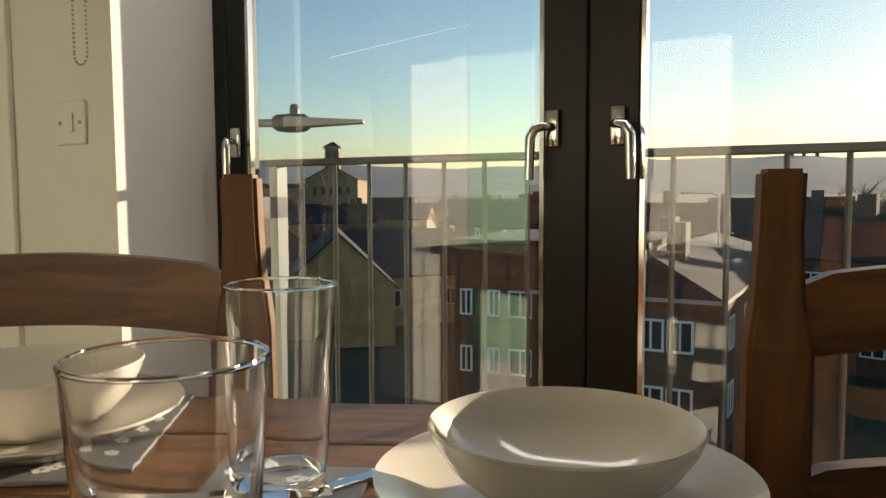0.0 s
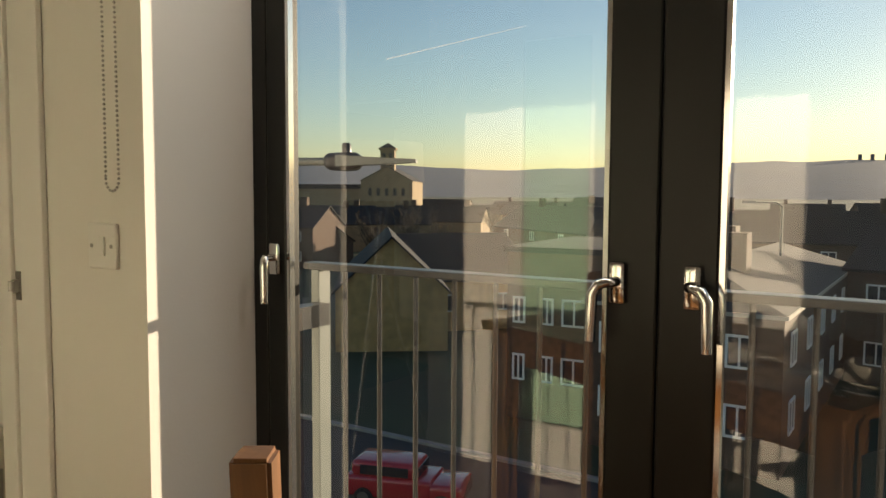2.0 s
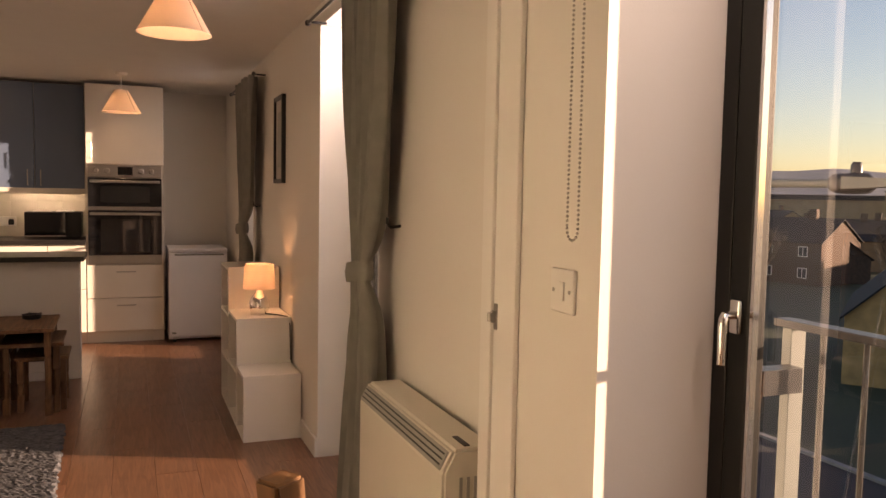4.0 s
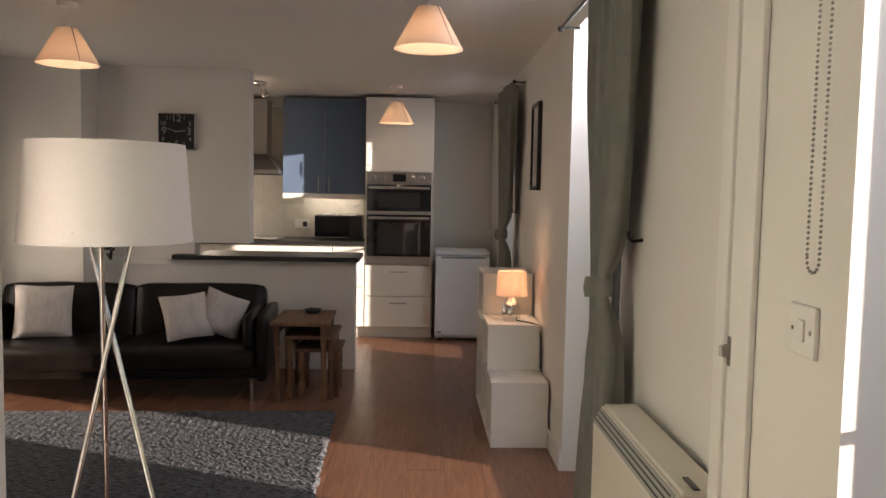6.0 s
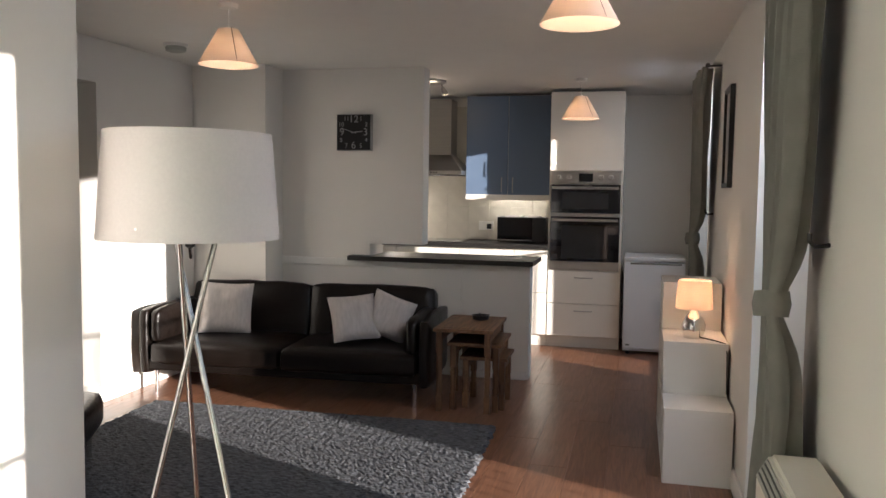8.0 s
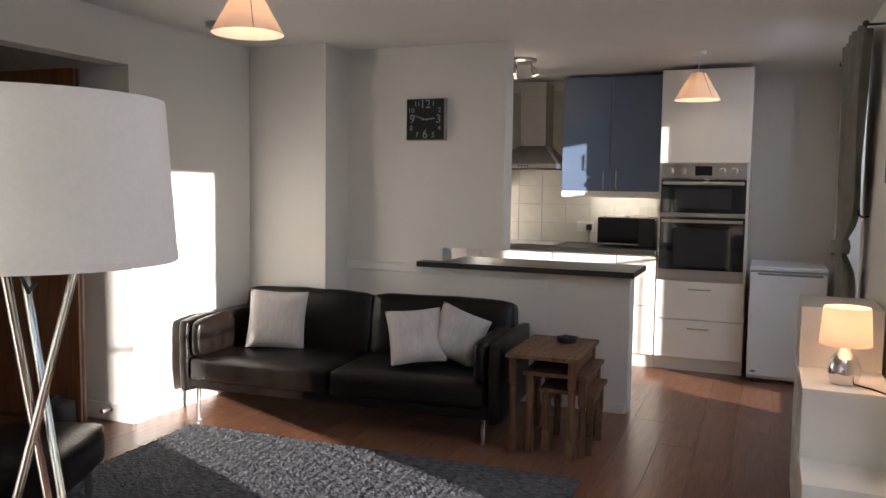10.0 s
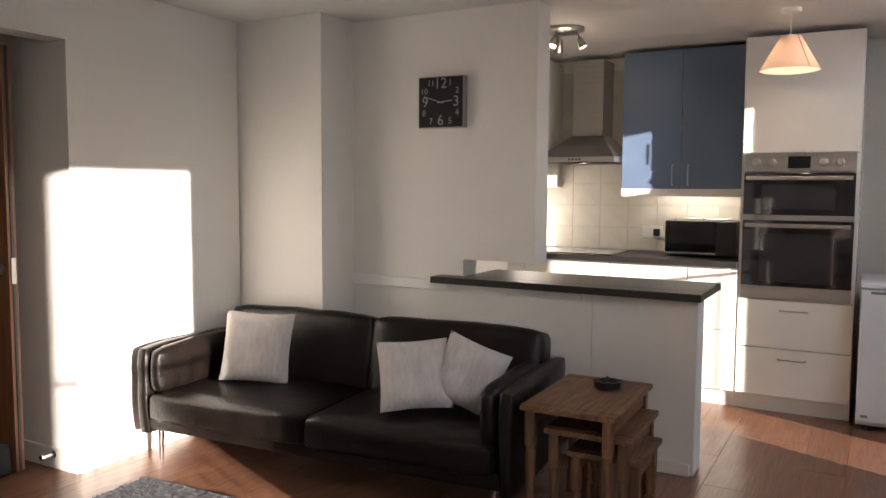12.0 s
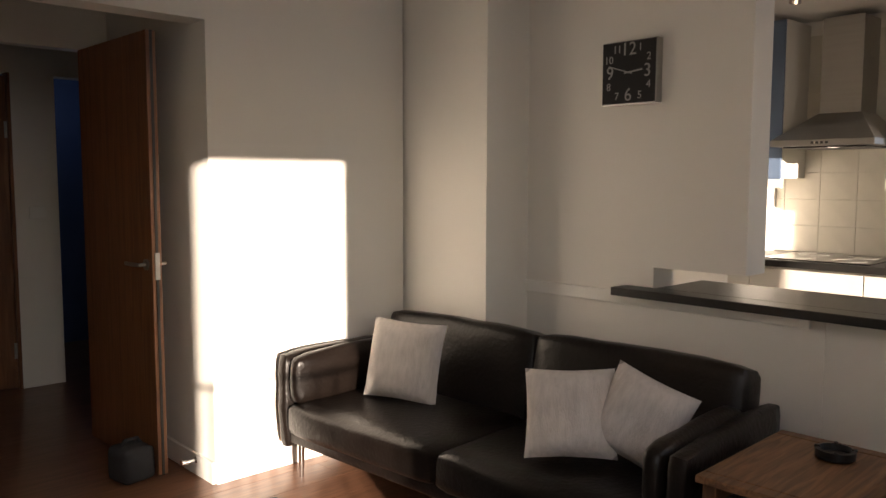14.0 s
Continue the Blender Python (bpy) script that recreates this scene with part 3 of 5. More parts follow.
def pendant(x, y, zb, power, group="ceiling pendants"):
    t = thing("pendant_lamp", (x, y, 0), 0, "lit cone-shaped fabric pendant lamp hanging from the ceiling", "pendant lamp", group)
    bm = bmesh.new()
    n = 48
    for r0, r1, flip in ((0.148, 0.05, 1), (0.145, 0.047, -1)):
        vb = [bm.verts.new((r0 * math.cos(2 * math.pi * i / n), r0 * math.sin(2 * math.pi * i / n), zb)) for i in range(n)]
        vt = [bm.verts.new((r1 * math.cos(2 * math.pi * i / n), r1 * math.sin(2 * math.pi * i / n), zb + 0.175)) for i in range(n)]
        for i in range(n):
            bm.faces.new((vb[i], vb[(i + 1) % n], vt[(i + 1) % n], vt[i]))
    sh = part("shade", bm, PSHADE, t, smooth=True)
    bm = bmesh.new()
    tube(bm, [(0.1 * 1.02, 0.1 * 1.02, zb + 0.004), (0.036, 0.036, zb + 0.174)], 0.002, 6)
    part("seam", bm, OAK, sh, "dark seam of the shade")
    bm = bmesh.new()
    tube(bm, [(0, 0, zb + 0.12), (0, 0, CH - 0.03)], 0.003, 8)
    part("cord", bm, UPVC, t)
    bm = bmesh.new()
    lathe(bm, [(0.022, zb + 0.09), (0.022, zb + 0.16), (0.012, zb + 0.185)], steps=16)
    part("lamp_holder", bm, UPVC, t, smooth=True)
    bm = bmesh.new()
    lathe(bm, [(0.045, CH - 0.022), (0.05, CH - 0.001), (0.0, CH - 0.001)], steps=24)
    part("ceiling_rose", bm, UPVC, t, smooth=True)
    bm = bmesh.new()
    bmesh.ops.create_uvsphere(bm, u_segments=16, v_segments=10, radius=0.026, matrix=pose(0, 0, zb + 0.065))
    part("bulb", bm, GLOW, t, "glowing bulb", True)
    bulb("pendant_light", (x, y, zb + 0.025), power, 0.03)


pendant(-3.96, -1.21, 1.985, 0.5)
pendant(-3.36, 0.567, 1.995, 0.5)
pendant(-6.77, 0.333, 1.968, 0.5)
sa = thing("smoke_alarm", (-4.88, -2.095, CH), 0, "round white smoke alarm on the ceiling", "smoke alarm")
bm = bmesh.new()
lathe(bm, [(0.075, 0), (0.075, -0.018)], steps=32)
part("base", bm, UPVC, sa, smooth=True)
bm = bmesh.new()
lathe(bm, [(0.06, -0.018), (0.065, -0.024), (0.062, -0.045), (0.04, -0.052), (0, -0.052)], steps=32)
part("cover", bm, HEATGREY, sa, "grey vented cover", True)

# ---- clock ----
ck = thing("wall_clock", (-6.0, -1.288, 1.804), 0, "square black wall clock with silver numerals and rim", "clock")
boxes("rim", [(0.0, 0.045, -0.137, 0.137, -0.136, 0.136)], STEEL, ck, "silver rim", bevel=0.004)
boxes("face", [(0.045, 0.0475, -0.132, 0.132, -0.131, 0.131)], BLACK, ck, "black face")
NUM = mat("silver_print", (0.34, 0.335, 0.32), 0.5, vary=0.02)


def writing(name, text, size, m, material, parent, thick=0.0006):
    cu = bpy.data.curves.new(name, "FONT")
    cu.body, cu.size, cu.align_x, cu.align_y, cu.extrude, cu.resolution_u = text, size, "CENTER", "CENTER", thick, 3
    tmp = new("tmp_text", cu)
    me = bpy.data.meshes.new_from_object(tmp)
    bpy.data.objects.remove(tmp)
    bpy.data.curves.remove(cu)
    me.materials.append(material)
    ob = new(name, me)
    ob.parent = parent
    ob.matrix_basis = m
    return ob


FACE = Matrix(((0, 0, 1, 0), (1, 0, 0, 0), (0, 1, 0, 0), (0, 0, 0, 1)))
for k in range(1, 13):
    a = math.radians(90 - 30 * k)
    big = k in (12, 3, 6, 9)
    q = 0.102 / max(abs(math.cos(a)), abs(math.sin(a)))
    y, z = q * math.cos(a), q * math.sin(a)
    writing("numeral", str(k), 0.078 if big else 0.046, Matrix.Translation((0.0485, y * (0.98 if not big else 0.92), z * (0.98 if not big else 0.95))) @ FACE, NUM, ck)
for ang, ln, w in ((90 - 30 * 2.8, 0.07, 0.007), (90 - 6 * 48, 0.105, 0.005)):
    bm = bmesh.new()
    box(bm, 0.050, 0.0515, -0.02, ln, -w / 2, w / 2)
    part("hand_pointer", bm, NUM, ck).matrix_basis = pose(0, 0, 0, ang, 0, 0)

# ---- bar and kitchen ----
setting("trim_trunking", [(-5.999, -5.982, -1.885, -0.5, 0.795, 0.852)], WHITE, "white painted rail along the wall under the bar", "trim", bevel=0.003)
bt = thing("breakfast_bar", (-6.0, -0.6, 0), 0, "black laminate breakfast bar top on the half wall", "worktop")
boxes("bar_top", [(-0.001, 0.115, -0.71, 0.69, 0.845, 0.88)], WORKTOP, bt, bevel=0.003)
boxes("inner_top", [(-0.40, -0.002, -0.56, 0.69, 0.845, 0.88)], WORKTOP, bt, bevel=0.003)


def bar_handle(parent, x, y, z, length, upright=False):
    bm = bmesh.new()
    if upright:
        pts = [(x, y, z - length / 2), (x + 0.028, y, z - length / 2), (x + 0.028, y, z + length / 2), (x, y, z + length / 2)]
    else:
        pts = [(x, y - length / 2, z), (x + 0.028, y - length / 2, z), (x + 0.028, y + length / 2, z), (x, y + length / 2, z)]
    tube(bm, pts, 0.0045, 8)
    part("handle", bm, STEEL, parent, "brushed steel bow handle")


FR = -7.317
tu = thing("oven_tower", (0, 0, 0), 0, "tall cream gloss kitchen unit housing a double oven", "kitchen cabinet")
boxes("body", [(WEST, FR - 0.022, 0.035, 0.672, 0.10, 2.255)], CREAM, tu)
boxes("plinth", [(WEST, FR - 0.05, 0.035, 0.672, 0.0, 0.10)], CREAM, tu)
for z0, z1 in ((0.105, 0.395), (0.40, 0.69)):
    d = boxes("drawer_front", [(FR - 0.02, FR, 0.04, 0.668, z0, z1)], CREAM, tu, bevel=0.003)
    bar_handle(d, FR, 0.355, z1 - 0.06, 0.15)
d = boxes("cabinet_door", [(FR - 0.02, FR, 0.04, 0.668, 1.568, 2.25)], CREAM, tu, bevel=0.003)
bar_handle(d, FR, 0.085, 1.69, 0.13, True)
ov = thing("double_oven", (FR, 0.354, 0), 0, "built-in double oven with a steel panel and black glass doors", "oven")
boxes("control_panel", [(-0.018, 0.004, -0.299, 0.299, 1.455, 1.562)], STEEL, ov, bevel=0.002)
boxes("display", [(0.004, 0.0055, -0.06, 0.06, 1.475, 1.545)], OVENGLASS, ov)
for y in (-0.235, -0.145, 0.13, 0.215):
    bm = bmesh.new()
    lathe(bm, [(0.024, 0), (0.022, 0.006), (0.017, 0.008), (0.016, 0.028), (0, 0.028)], steps=24, m=pose(0.004, y, 1.51, 0, 90, 0))
    part("knob", bm, STEEL, ov, "steel control knob", True)
for z0, z1, gz0, gz1 in ((1.20, 1.448, 1.235, 1.38), (0.775, 1.168, 0.80, 1.09)):
    d = boxes("oven_door", [(-0.018, 0.008, -0.299, 0.299, z0, z1)], OVENGLASS, ov, "black glass oven door", bevel=0.003)
    boxes("door_window", [(0.008, 0.0095, -0.20, 0.20, gz0, gz1)], mat("smoked_glass", (0.03, 0.03, 0.03), 0.04), d)
    bm = bmesh.new()
    tube(bm, [(0.008, -0.26, z1 - 0.03), (0.045, -0.26, z1 - 0.03)], 0.006, 8)
    tube(bm, [(0.008, 0.26, z1 - 0.03), (0.045, 0.26, z1 - 0.03)], 0.006, 8)
    box(bm, 0.036, 0.052, -0.285, 0.285, z1 - 0.042, z1 - 0.018, bevel=0.004)
    part("handle", bm, STEEL, d, "steel bar handle")
boxes("steel_strip", [(-0.018, 0.006, -0.299, 0.299, 1.17, 1.198)], STEEL, ov)
boxes("bottom_panel", [(-0.018, 0.006, -0.299, 0.299, 0.697, 0.773)], STEEL, ov, "steel bottom panel")


def base_unit(y0, y1, drawers):
    t = thing("base_cabinet", (0, 0, 0), 0, "cream gloss base cabinet under the black worktop", "kitchen cabinet", "base cabinets")
    boxes("body", [(WEST, FR - 0.022, y0, y1, 0.10, 0.868)], CREAM, t)
    boxes("plinth", [(WEST, FR - 0.05, y0, y1, 0, 0.10)], CREAM, t)
    zs = [0.105 + (0.862 - 0.105) * k / drawers for k in range(drawers + 1)]
    for a, b in zip(zs, zs[1:]):
        boxes("drawer_front", [(FR - 0.02, FR, y0 + 0.002, y1 - 0.002, a, b - 0.005)], CREAM, t, bevel=0.003)


base_unit(-0.265, 0.033, 2)
base_unit(-0.77, -0.267, 3)
base_unit(-1.37, -0.772, 2)
base_unit(-1.86, -1.372, 2)
wt = thing("worktop", (0, 0, 0), 0, "long black laminate kitchen worktop", "worktop")
boxes("slab", [(WEST + 0.006, FR + 0.02, -1.87, 0.033, 0.87, 0.908)], WORKTOP, wt, bevel=0.003)
hb = thing("hob", (-7.6, -1.04, 0.908), 0, "flat black glass hob on the worktop", "hob")
boxes("glass", [(-0.25, 0.25, -0.28, 0.28, 0.0, 0.006)], OVENGLASS, hb, bevel=0.002)
for x in (-0.12, 0.12):
    for y in (-0.14, 0.14):
        bm = bmesh.new()
        lathe(bm, [(0.085, 0.006), (0.085, 0.0068), (0.08, 0.0068), (0.08, 0.006), (0.085, 0.006)], (x, y, 0), 32)
        part("ring", bm, HEATGREY, hb)


def wall_unit(y0, y1, doors, label, handles):
    t = thing("wall_cabinet", (0, 0, 0), 0, label, "kitchen cabinet", "wall cabinets")
    F = -7.575
    boxes("body", [(WEST, F - 0.02, y0, y1, 1.355, 2.262)], CREAM, t, "cream cabinet body")
    boxes("pelmet", [(F - 0.04, F - 0.002, y0, y1, 1.30, 1.354)], CREAM, t, "cream light pelmet")
    w = (y1 - y0) / doors
    for k in range(doors):
        d = boxes("cabinet_door", [(F - 0.018, F, y0 + k * w + 0.002, y0 + (k + 1) * w - 0.002, 1.35, 2.258)], BLUE, t, "slate-blue gloss door", bevel=0.002)
        if handles[k] is not None:
            bar_handle(d, F, y0 + k * w + handles[k], 1.44, 0.13, True)


wall_unit(-0.775, 0.02, 2, "slate-blue gloss wall cabinet with steel handles", (0.345, 0.05))
wall_unit(-1.85, -1.33, 1, "slate-blue gloss wall cabinet beside the cooker hood", (0.06,))
# under-cabinet strip light
ul = thing("strip_light", (-7.76, -0.33, 1.352), 0, "lit strip light under the wall cabinet", "strip light")
boxes("tube", [(-0.015, 0.015, -0.22, 0.22, -0.02, -0.003)], mat("lit_tube", (1, 1, 0.95), 0.4, emit=(1.0, 0.9, 0.72), emit_power=3), ul)
area("strip_lamp", (-7.76, -0.33, 1.328), (-7.78, -0.33, 0), 0.44, 0.03, 0.14, (1.0, 0.86, 0.65))
# hood
hd = thing("cooker_hood", (WEST, -1.055, 0), 0, "brushed steel chimney cooker hood on the wall", "cooker hood")
bm = bmesh.new()
lo = [bm.verts.new(v) for v in ((0.0, -0.27, 1.565), (0.5, -0.27, 1.565), (0.5, 0.27, 1.565), (0.0, 0.27, 1.565))]
hi = [bm.verts.new(v) for v in ((0.0, -0.115, 1.72), (0.25, -0.115, 1.72), (0.25, 0.115, 1.72), (0.0, 0.115, 1.72))]
for i in range(4):
    bm.faces.new((lo[i], lo[(i + 1) % 4], hi[(i + 1) % 4], hi[i]))
part("canopy", bm, STEEL, hd)
boxes("lip", [(0.0, 0.502, -0.272, 0.272, 1.53, 1.565)], STEEL, hd, bevel=0.002)
boxes("chimney", [(0.0, 0.245, -0.11, 0.11, 1.72, 2.25)], STEEL, hd, bevel=0.002)
boxes("filter", [(0.05, 0.45, -0.22, 0.22, 1.522, 1.53)], BLACK, hd, "dark grease filter")
for y in (-0.04, -0.015, 0.01, 0.035):
    boxes("button", [(0.50, 0.506, y - 0.007, y + 0.007, 1.54, 1.554)], BLACK, hd)
# unseen lamp added under the hood to brighten the hob and tiles
bulb("hood_fill", (-7.6, -1.055, 1.50), 0.05, 0.03, (1.0, 0.85, 0.65))
# tiles
tiles_host = setting("splashback", [(WEST, WEST + 0.004, -1.87, 0.033, 0.908, 2.2)], GROUT, "cream tiled kitchen splashback", "wall tiles")
# microwave
mw = thing("microwave", (-7.68, -0.235, 0.908), 0, "black microwave oven on the worktop", "microwave")
boxes("body", [(-0.15, 0.14, -0.225, 0.225, 0.01, 0.235)], BLACK, mw, bevel=0.006)
boxes("door", [(0.14, 0.155, -0.223, 0.10, 0.014, 0.232)], OVENGLASS, mw, "black glass door", bevel=0.003)
boxes("door_trim", [(0.155, 0.158, -0.22, 0.10, 0.018, 0.03)], STEEL, mw, "steel trim")
boxes("control_panel", [(0.14, 0.154, 0.103, 0.223, 0.014, 0.232)], BLACK, mw, bevel=0.003)
for s in (-0.13, 0.05):
    pl = thing("food_tray", (-7.66, -0.235 + s + 0.04, 1.143), 0, "flat white tray lying on the microwave", "tray", "trays")
    boxes("rim", [(-0.09, 0.09, -0.07, 0.07, 0.0, 0.012)], UPVC, pl, bevel=0.005)
sk = thing("wall_socket", (WEST + 0.010, -0.635, 1.045), 0, "white double wall socket above the worktop", "socket")
boxes("plate", [(0, 0.009, -0.073, 0.073, -0.043, 0.043)], UPVC, sk, bevel=0.003)
boxes("plug", [(0.009, 0.04, 0.012, 0.055, -0.03, 0.02)], BLACK, sk, "black plug", bevel=0.006)
for y in (-0.05, -0.02):
    boxes("switch", [(0.009, 0.013, y - 0.007, y + 0.007, 0.012, 0.032)], UPVC, sk)
# fridge
fg = thing("fridge", (-7.2, 0.955, 0), 0, "small white under-counter fridge", "fridge")
boxes("body", [(-0.55, -0.05, -0.25, 0.25, 0.02, 0.805)], FRIDGE, fg, bevel=0.004)
boxes("top", [(-0.56, -0.0, -0.252, 0.252, 0.806, 0.836)], FRIDGE, fg, bevel=0.006)
boxes("door", [(-0.048, 0.0, -0.25, 0.25, 0.05, 0.795)], FRIDGE, fg, bevel=0.006)
boxes("handle_recess", [(-0.002, 0.002, -0.20, 0.22, 0.775, 0.79)], GREYPOST, fg)
boxes("foot", [(-0.05, -0.02, -0.22, -0.19, 0, 0.02)], BLACK, fg), boxes("foot", [(-0.05, -0.02, 0.19, 0.22, 0, 0.02)], BLACK, fg)
boxes("badge", [(0.0, 0.002, -0.225, -0.19, 0.075, 0.09)], GREYPOST, fg)
# spotlights
sp = thing("spotlight_cluster", (-6.71, -0.88, CH), 0, "round ceiling plate with three small lit spotlights", "spotlight")
bm = bmesh.new()
lathe(bm, [(0.115, 0), (0.115, -0.018), (0.10, -0.026), (0, -0.026)], steps=32)
part("plate", bm, STEEL, sp, smooth=True)
for k, a in enumerate((100, 220, 340)):
    m = pose(0, 0, 0, 0, 0, a) @ pose(0.075, 0, -0.026)
    bm = bmesh.new()
    tube(bm, [m @ Vector((0, 0, 0)), m @ Vector((0.01, 0, -0.04))], 0.006, 8)
    lathe(bm, [(0.014, 0.03), (0.022, 0.0), (0.028, -0.035), (0.025, -0.035), (0.02, -0.01), (0.0, -0.005)], steps=20, m=m @ pose(0.02, 0, -0.06, 0, -25, 0))
    h = part("spot_head", bm, STEEL, sp, smooth=True)
    bm = bmesh.new()
    lathe(bm, [(0.022, -0.03), (0.0, -0.031)], steps=16, m=m @ pose(0.02, 0, -0.06, 0, -25, 0))
    part("lens", bm, GLOW, h)
bulb("spot_light", (-6.71, -0.88, 2.12), 0.3, 0.05, (1.0, 0.75, 0.5))

# ---- window side ----
pf = thing("picture_frame", (-4.868, NL, 1.68), 0, "black framed picture with a pale mount on the wall", "picture")
bm = bmesh.new()
for d in ((-0.148, -0.122, -0.27, 0.27), (0.122, 0.148, -0.27, 0.27), (-0.122, 0.122, 0.244, 0.27), (-0.122, 0.122, -0.27, -0.244)):
    box(bm, d[0], d[1], -0.026, 0, d[2], d[3], bevel=0.003)
part("frame", bm, BLACK, pf)
boxes("mount", [(-0.122, 0.122, -0.012, -0.004, -0.244, 0.244)], LINEN, pf, "pale card mount")
boxes("print", [(-0.07, 0.07, -0.0135, -0.0122, -0.17, 0.17)], HEATGREY, pf, "grey print")


def cube_shelf(x0, x1, z1, rows, label):
    t = thing("cube_shelf", (0, 0, 0), 0, label, "cube shelf", "stepped cube shelves")
    y0, y1, w = 0.95, 1.262, 0.016
    boxes("side_panel", [(x0, x0 + w, y0, y1, 0, z1)], WHITE, t, bevel=0.0015)
    boxes("side_panel", [(x1 - w, x1, y0, y1, 0, z1)], WHITE, t, bevel=0.0015)
    boxes("back_panel", [(x0 + w, x1 - w, y1 - 0.008, y1, 0.002, z1 - 0.002)], WHITE, t)
    boxes("top_panel", [(x0 + w, x1 - w, y0, y1 - 0.009, z1 - w, z1)], WHITE, t)
    for k in range(rows):
        z = k * (z1 - w) / rows
        boxes("shelf", [(x0 + w, x1 - w, y0, y1 - 0.009, z, z + w)], WHITE, t)


cube_shelf(-4.45, -4.15, 0.362, 1, "low white cube shelf against the wall")
cube_shelf(-4.855, -4.452, 0.628, 2, "white cube shelf of two tiers carrying a lamp")
cube_shelf(-5.25, -4.857, 0.886, 3, "tall white cube shelf of three tiers")


def table_lamp(place):
    t = thing("table_lamp", place, 0, "small lit table lamp with a chrome gourd base and cream shade", "table lamp")
    bm = bmesh.new()
    lathe(bm, [(0.045, 0), (0.05, 0.004), (0.05, 0.012), (0.06, 0.04), (0.06, 0.07), (0.045, 0.105), (0.024, 0.13), (0.02, 0.15), (0.0, 0.15)], steps=32)
    part("base", bm, CHROME, t, "polished chrome base", True)
    bm = bmesh.new()
    lathe(bm, [(0.094, 0.155), (0.084, 0.30), (0.082, 0.30), (0.092, 0.155), (0.094, 0.155)], steps=40)
    part("shade", bm, PSHADE, t, "glowing cream shade", True)
    bm = bmesh.new()
    bmesh.ops.create_uvsphere(bm, u_segments=12, v_segments=8, radius=0.022, matrix=pose(0, 0, 0.21))
    part("bulb", bm, GLOW, t, smooth=True)
    bm = bmesh.new()
    tube(bm, [(0.03, 0.03, 0.008), (0.09, 0.10, 0.006), (0.135, 0.145, 0.0), (0.15, 0.155, -0.05), (0.16, 0.158, -0.25)], 0.0035, 6)
    part("cable", bm, BLACK, t, smooth=True)
    bulb("table_light", Vector(place) + Vector((0, 0, 0.225)), 0.85, 0.03, (1.0, 0.6, 0.34))


table_lamp((-4.60, 1.10, 0.628))


def curtain(name, xt, xm, xb, y, ztop, ztie, zbot, folds, label, depth=0.05):
    """A pleated curtain gathered by a band; each of xt, xm, xb is its span at top, band and hem."""
    t = thing(name, (0, 0, 0), 0, label, "curtain", "tied-back curtains")
    rows_, cols = 46, folds * 10
    bm = bmesh.new()
    g = []
    for r in range(rows_ + 1):
        z = ztop + (zbot - ztop) * r / rows_
        if z > ztie:
            f = (ztop - z) / (ztop - ztie)
            e = f ** 2.2
            a, b = (xt[0] + (xm[0] - xt[0]) * e, xt[1] + (xm[1] - xt[1]) * e)
        else:
            f = (ztie - z) / (ztie - zbot)
            e = f ** 0.75
            a, b = (xm[0] + (xb[0] - xm[0]) * e, xm[1] + (xb[1] - xm[1]) * e)
        near = math.exp(-((z - ztie) / 0.10) ** 2)
        line = []
        for c in range(cols + 1):
            u = c / cols
            ph = u * folds * 2 * math.pi + 1.1 * noise.noise(Vector((u * 5, z * 1.4, xt[0])))
            dy = depth * (1 - 0.55 * near) * (math.sin(ph) + 0.3 * math.sin(2.3 * ph + z * 3))
            dx = 0.012 * math.cos(ph)
            line.append(bm.verts.new((a + (b - a) * u + dx, y + dy * 0.6 - 0.03 * near, z)))
        g.append(line)
    for r in range(rows_):
        for c in range(cols):
            bm.faces.new((g[r][c], g[r][c + 1], g[r + 1][c + 1], g[r + 1][c]))
    cl = part("cloth", bm, CURTAIN, t, smooth=True)
    so = cl.modifiers.new("thickness", "SOLIDIFY")
    so.thickness = 0.003
    cx, hw = (xm[0] + xm[1]) / 2, (xm[1] - xm[0]) / 2 + 0.022
    bm = bmesh.new()
    n = 28
    rings = []
    for zz, sw in ((-0.035, 0.0), (0.0, 0.006), (0.035, 0.0)):
        rings.append([bm.verts.new((cx + (hw + sw) * math.cos(2 * math.pi * i / n), y - 0.03 + (depth * 0.72 + sw) * math.sin(2 * math.pi * i / n),
                                    ztie + zz + 0.012 * math.cos(2 * math.pi * i / n))) for i in range(n)])
    for a, b in zip(rings, rings[1:]):
        for i in range(n):
            bm.faces.new((a[i], a[(i + 1) % n], b[(i + 1) % n], b[i]))
    part("tie_band", bm, CURTAIN, t, "cloth tie-back band", True)
    bm = bmesh.new()
    hx = xm[1] + 0.05
    tube(bm, [(hx, NL, ztie + 0.17), (hx, NL - 0.035, ztie + 0.165), (hx + 0.004, NL - 0.05, ztie + 0.18), (hx + 0.004, NL - 0.05, ztie + 0.20)], 0.006, 8)
    part("hook", bm, BLACK, t, "black tie-back hook", True)


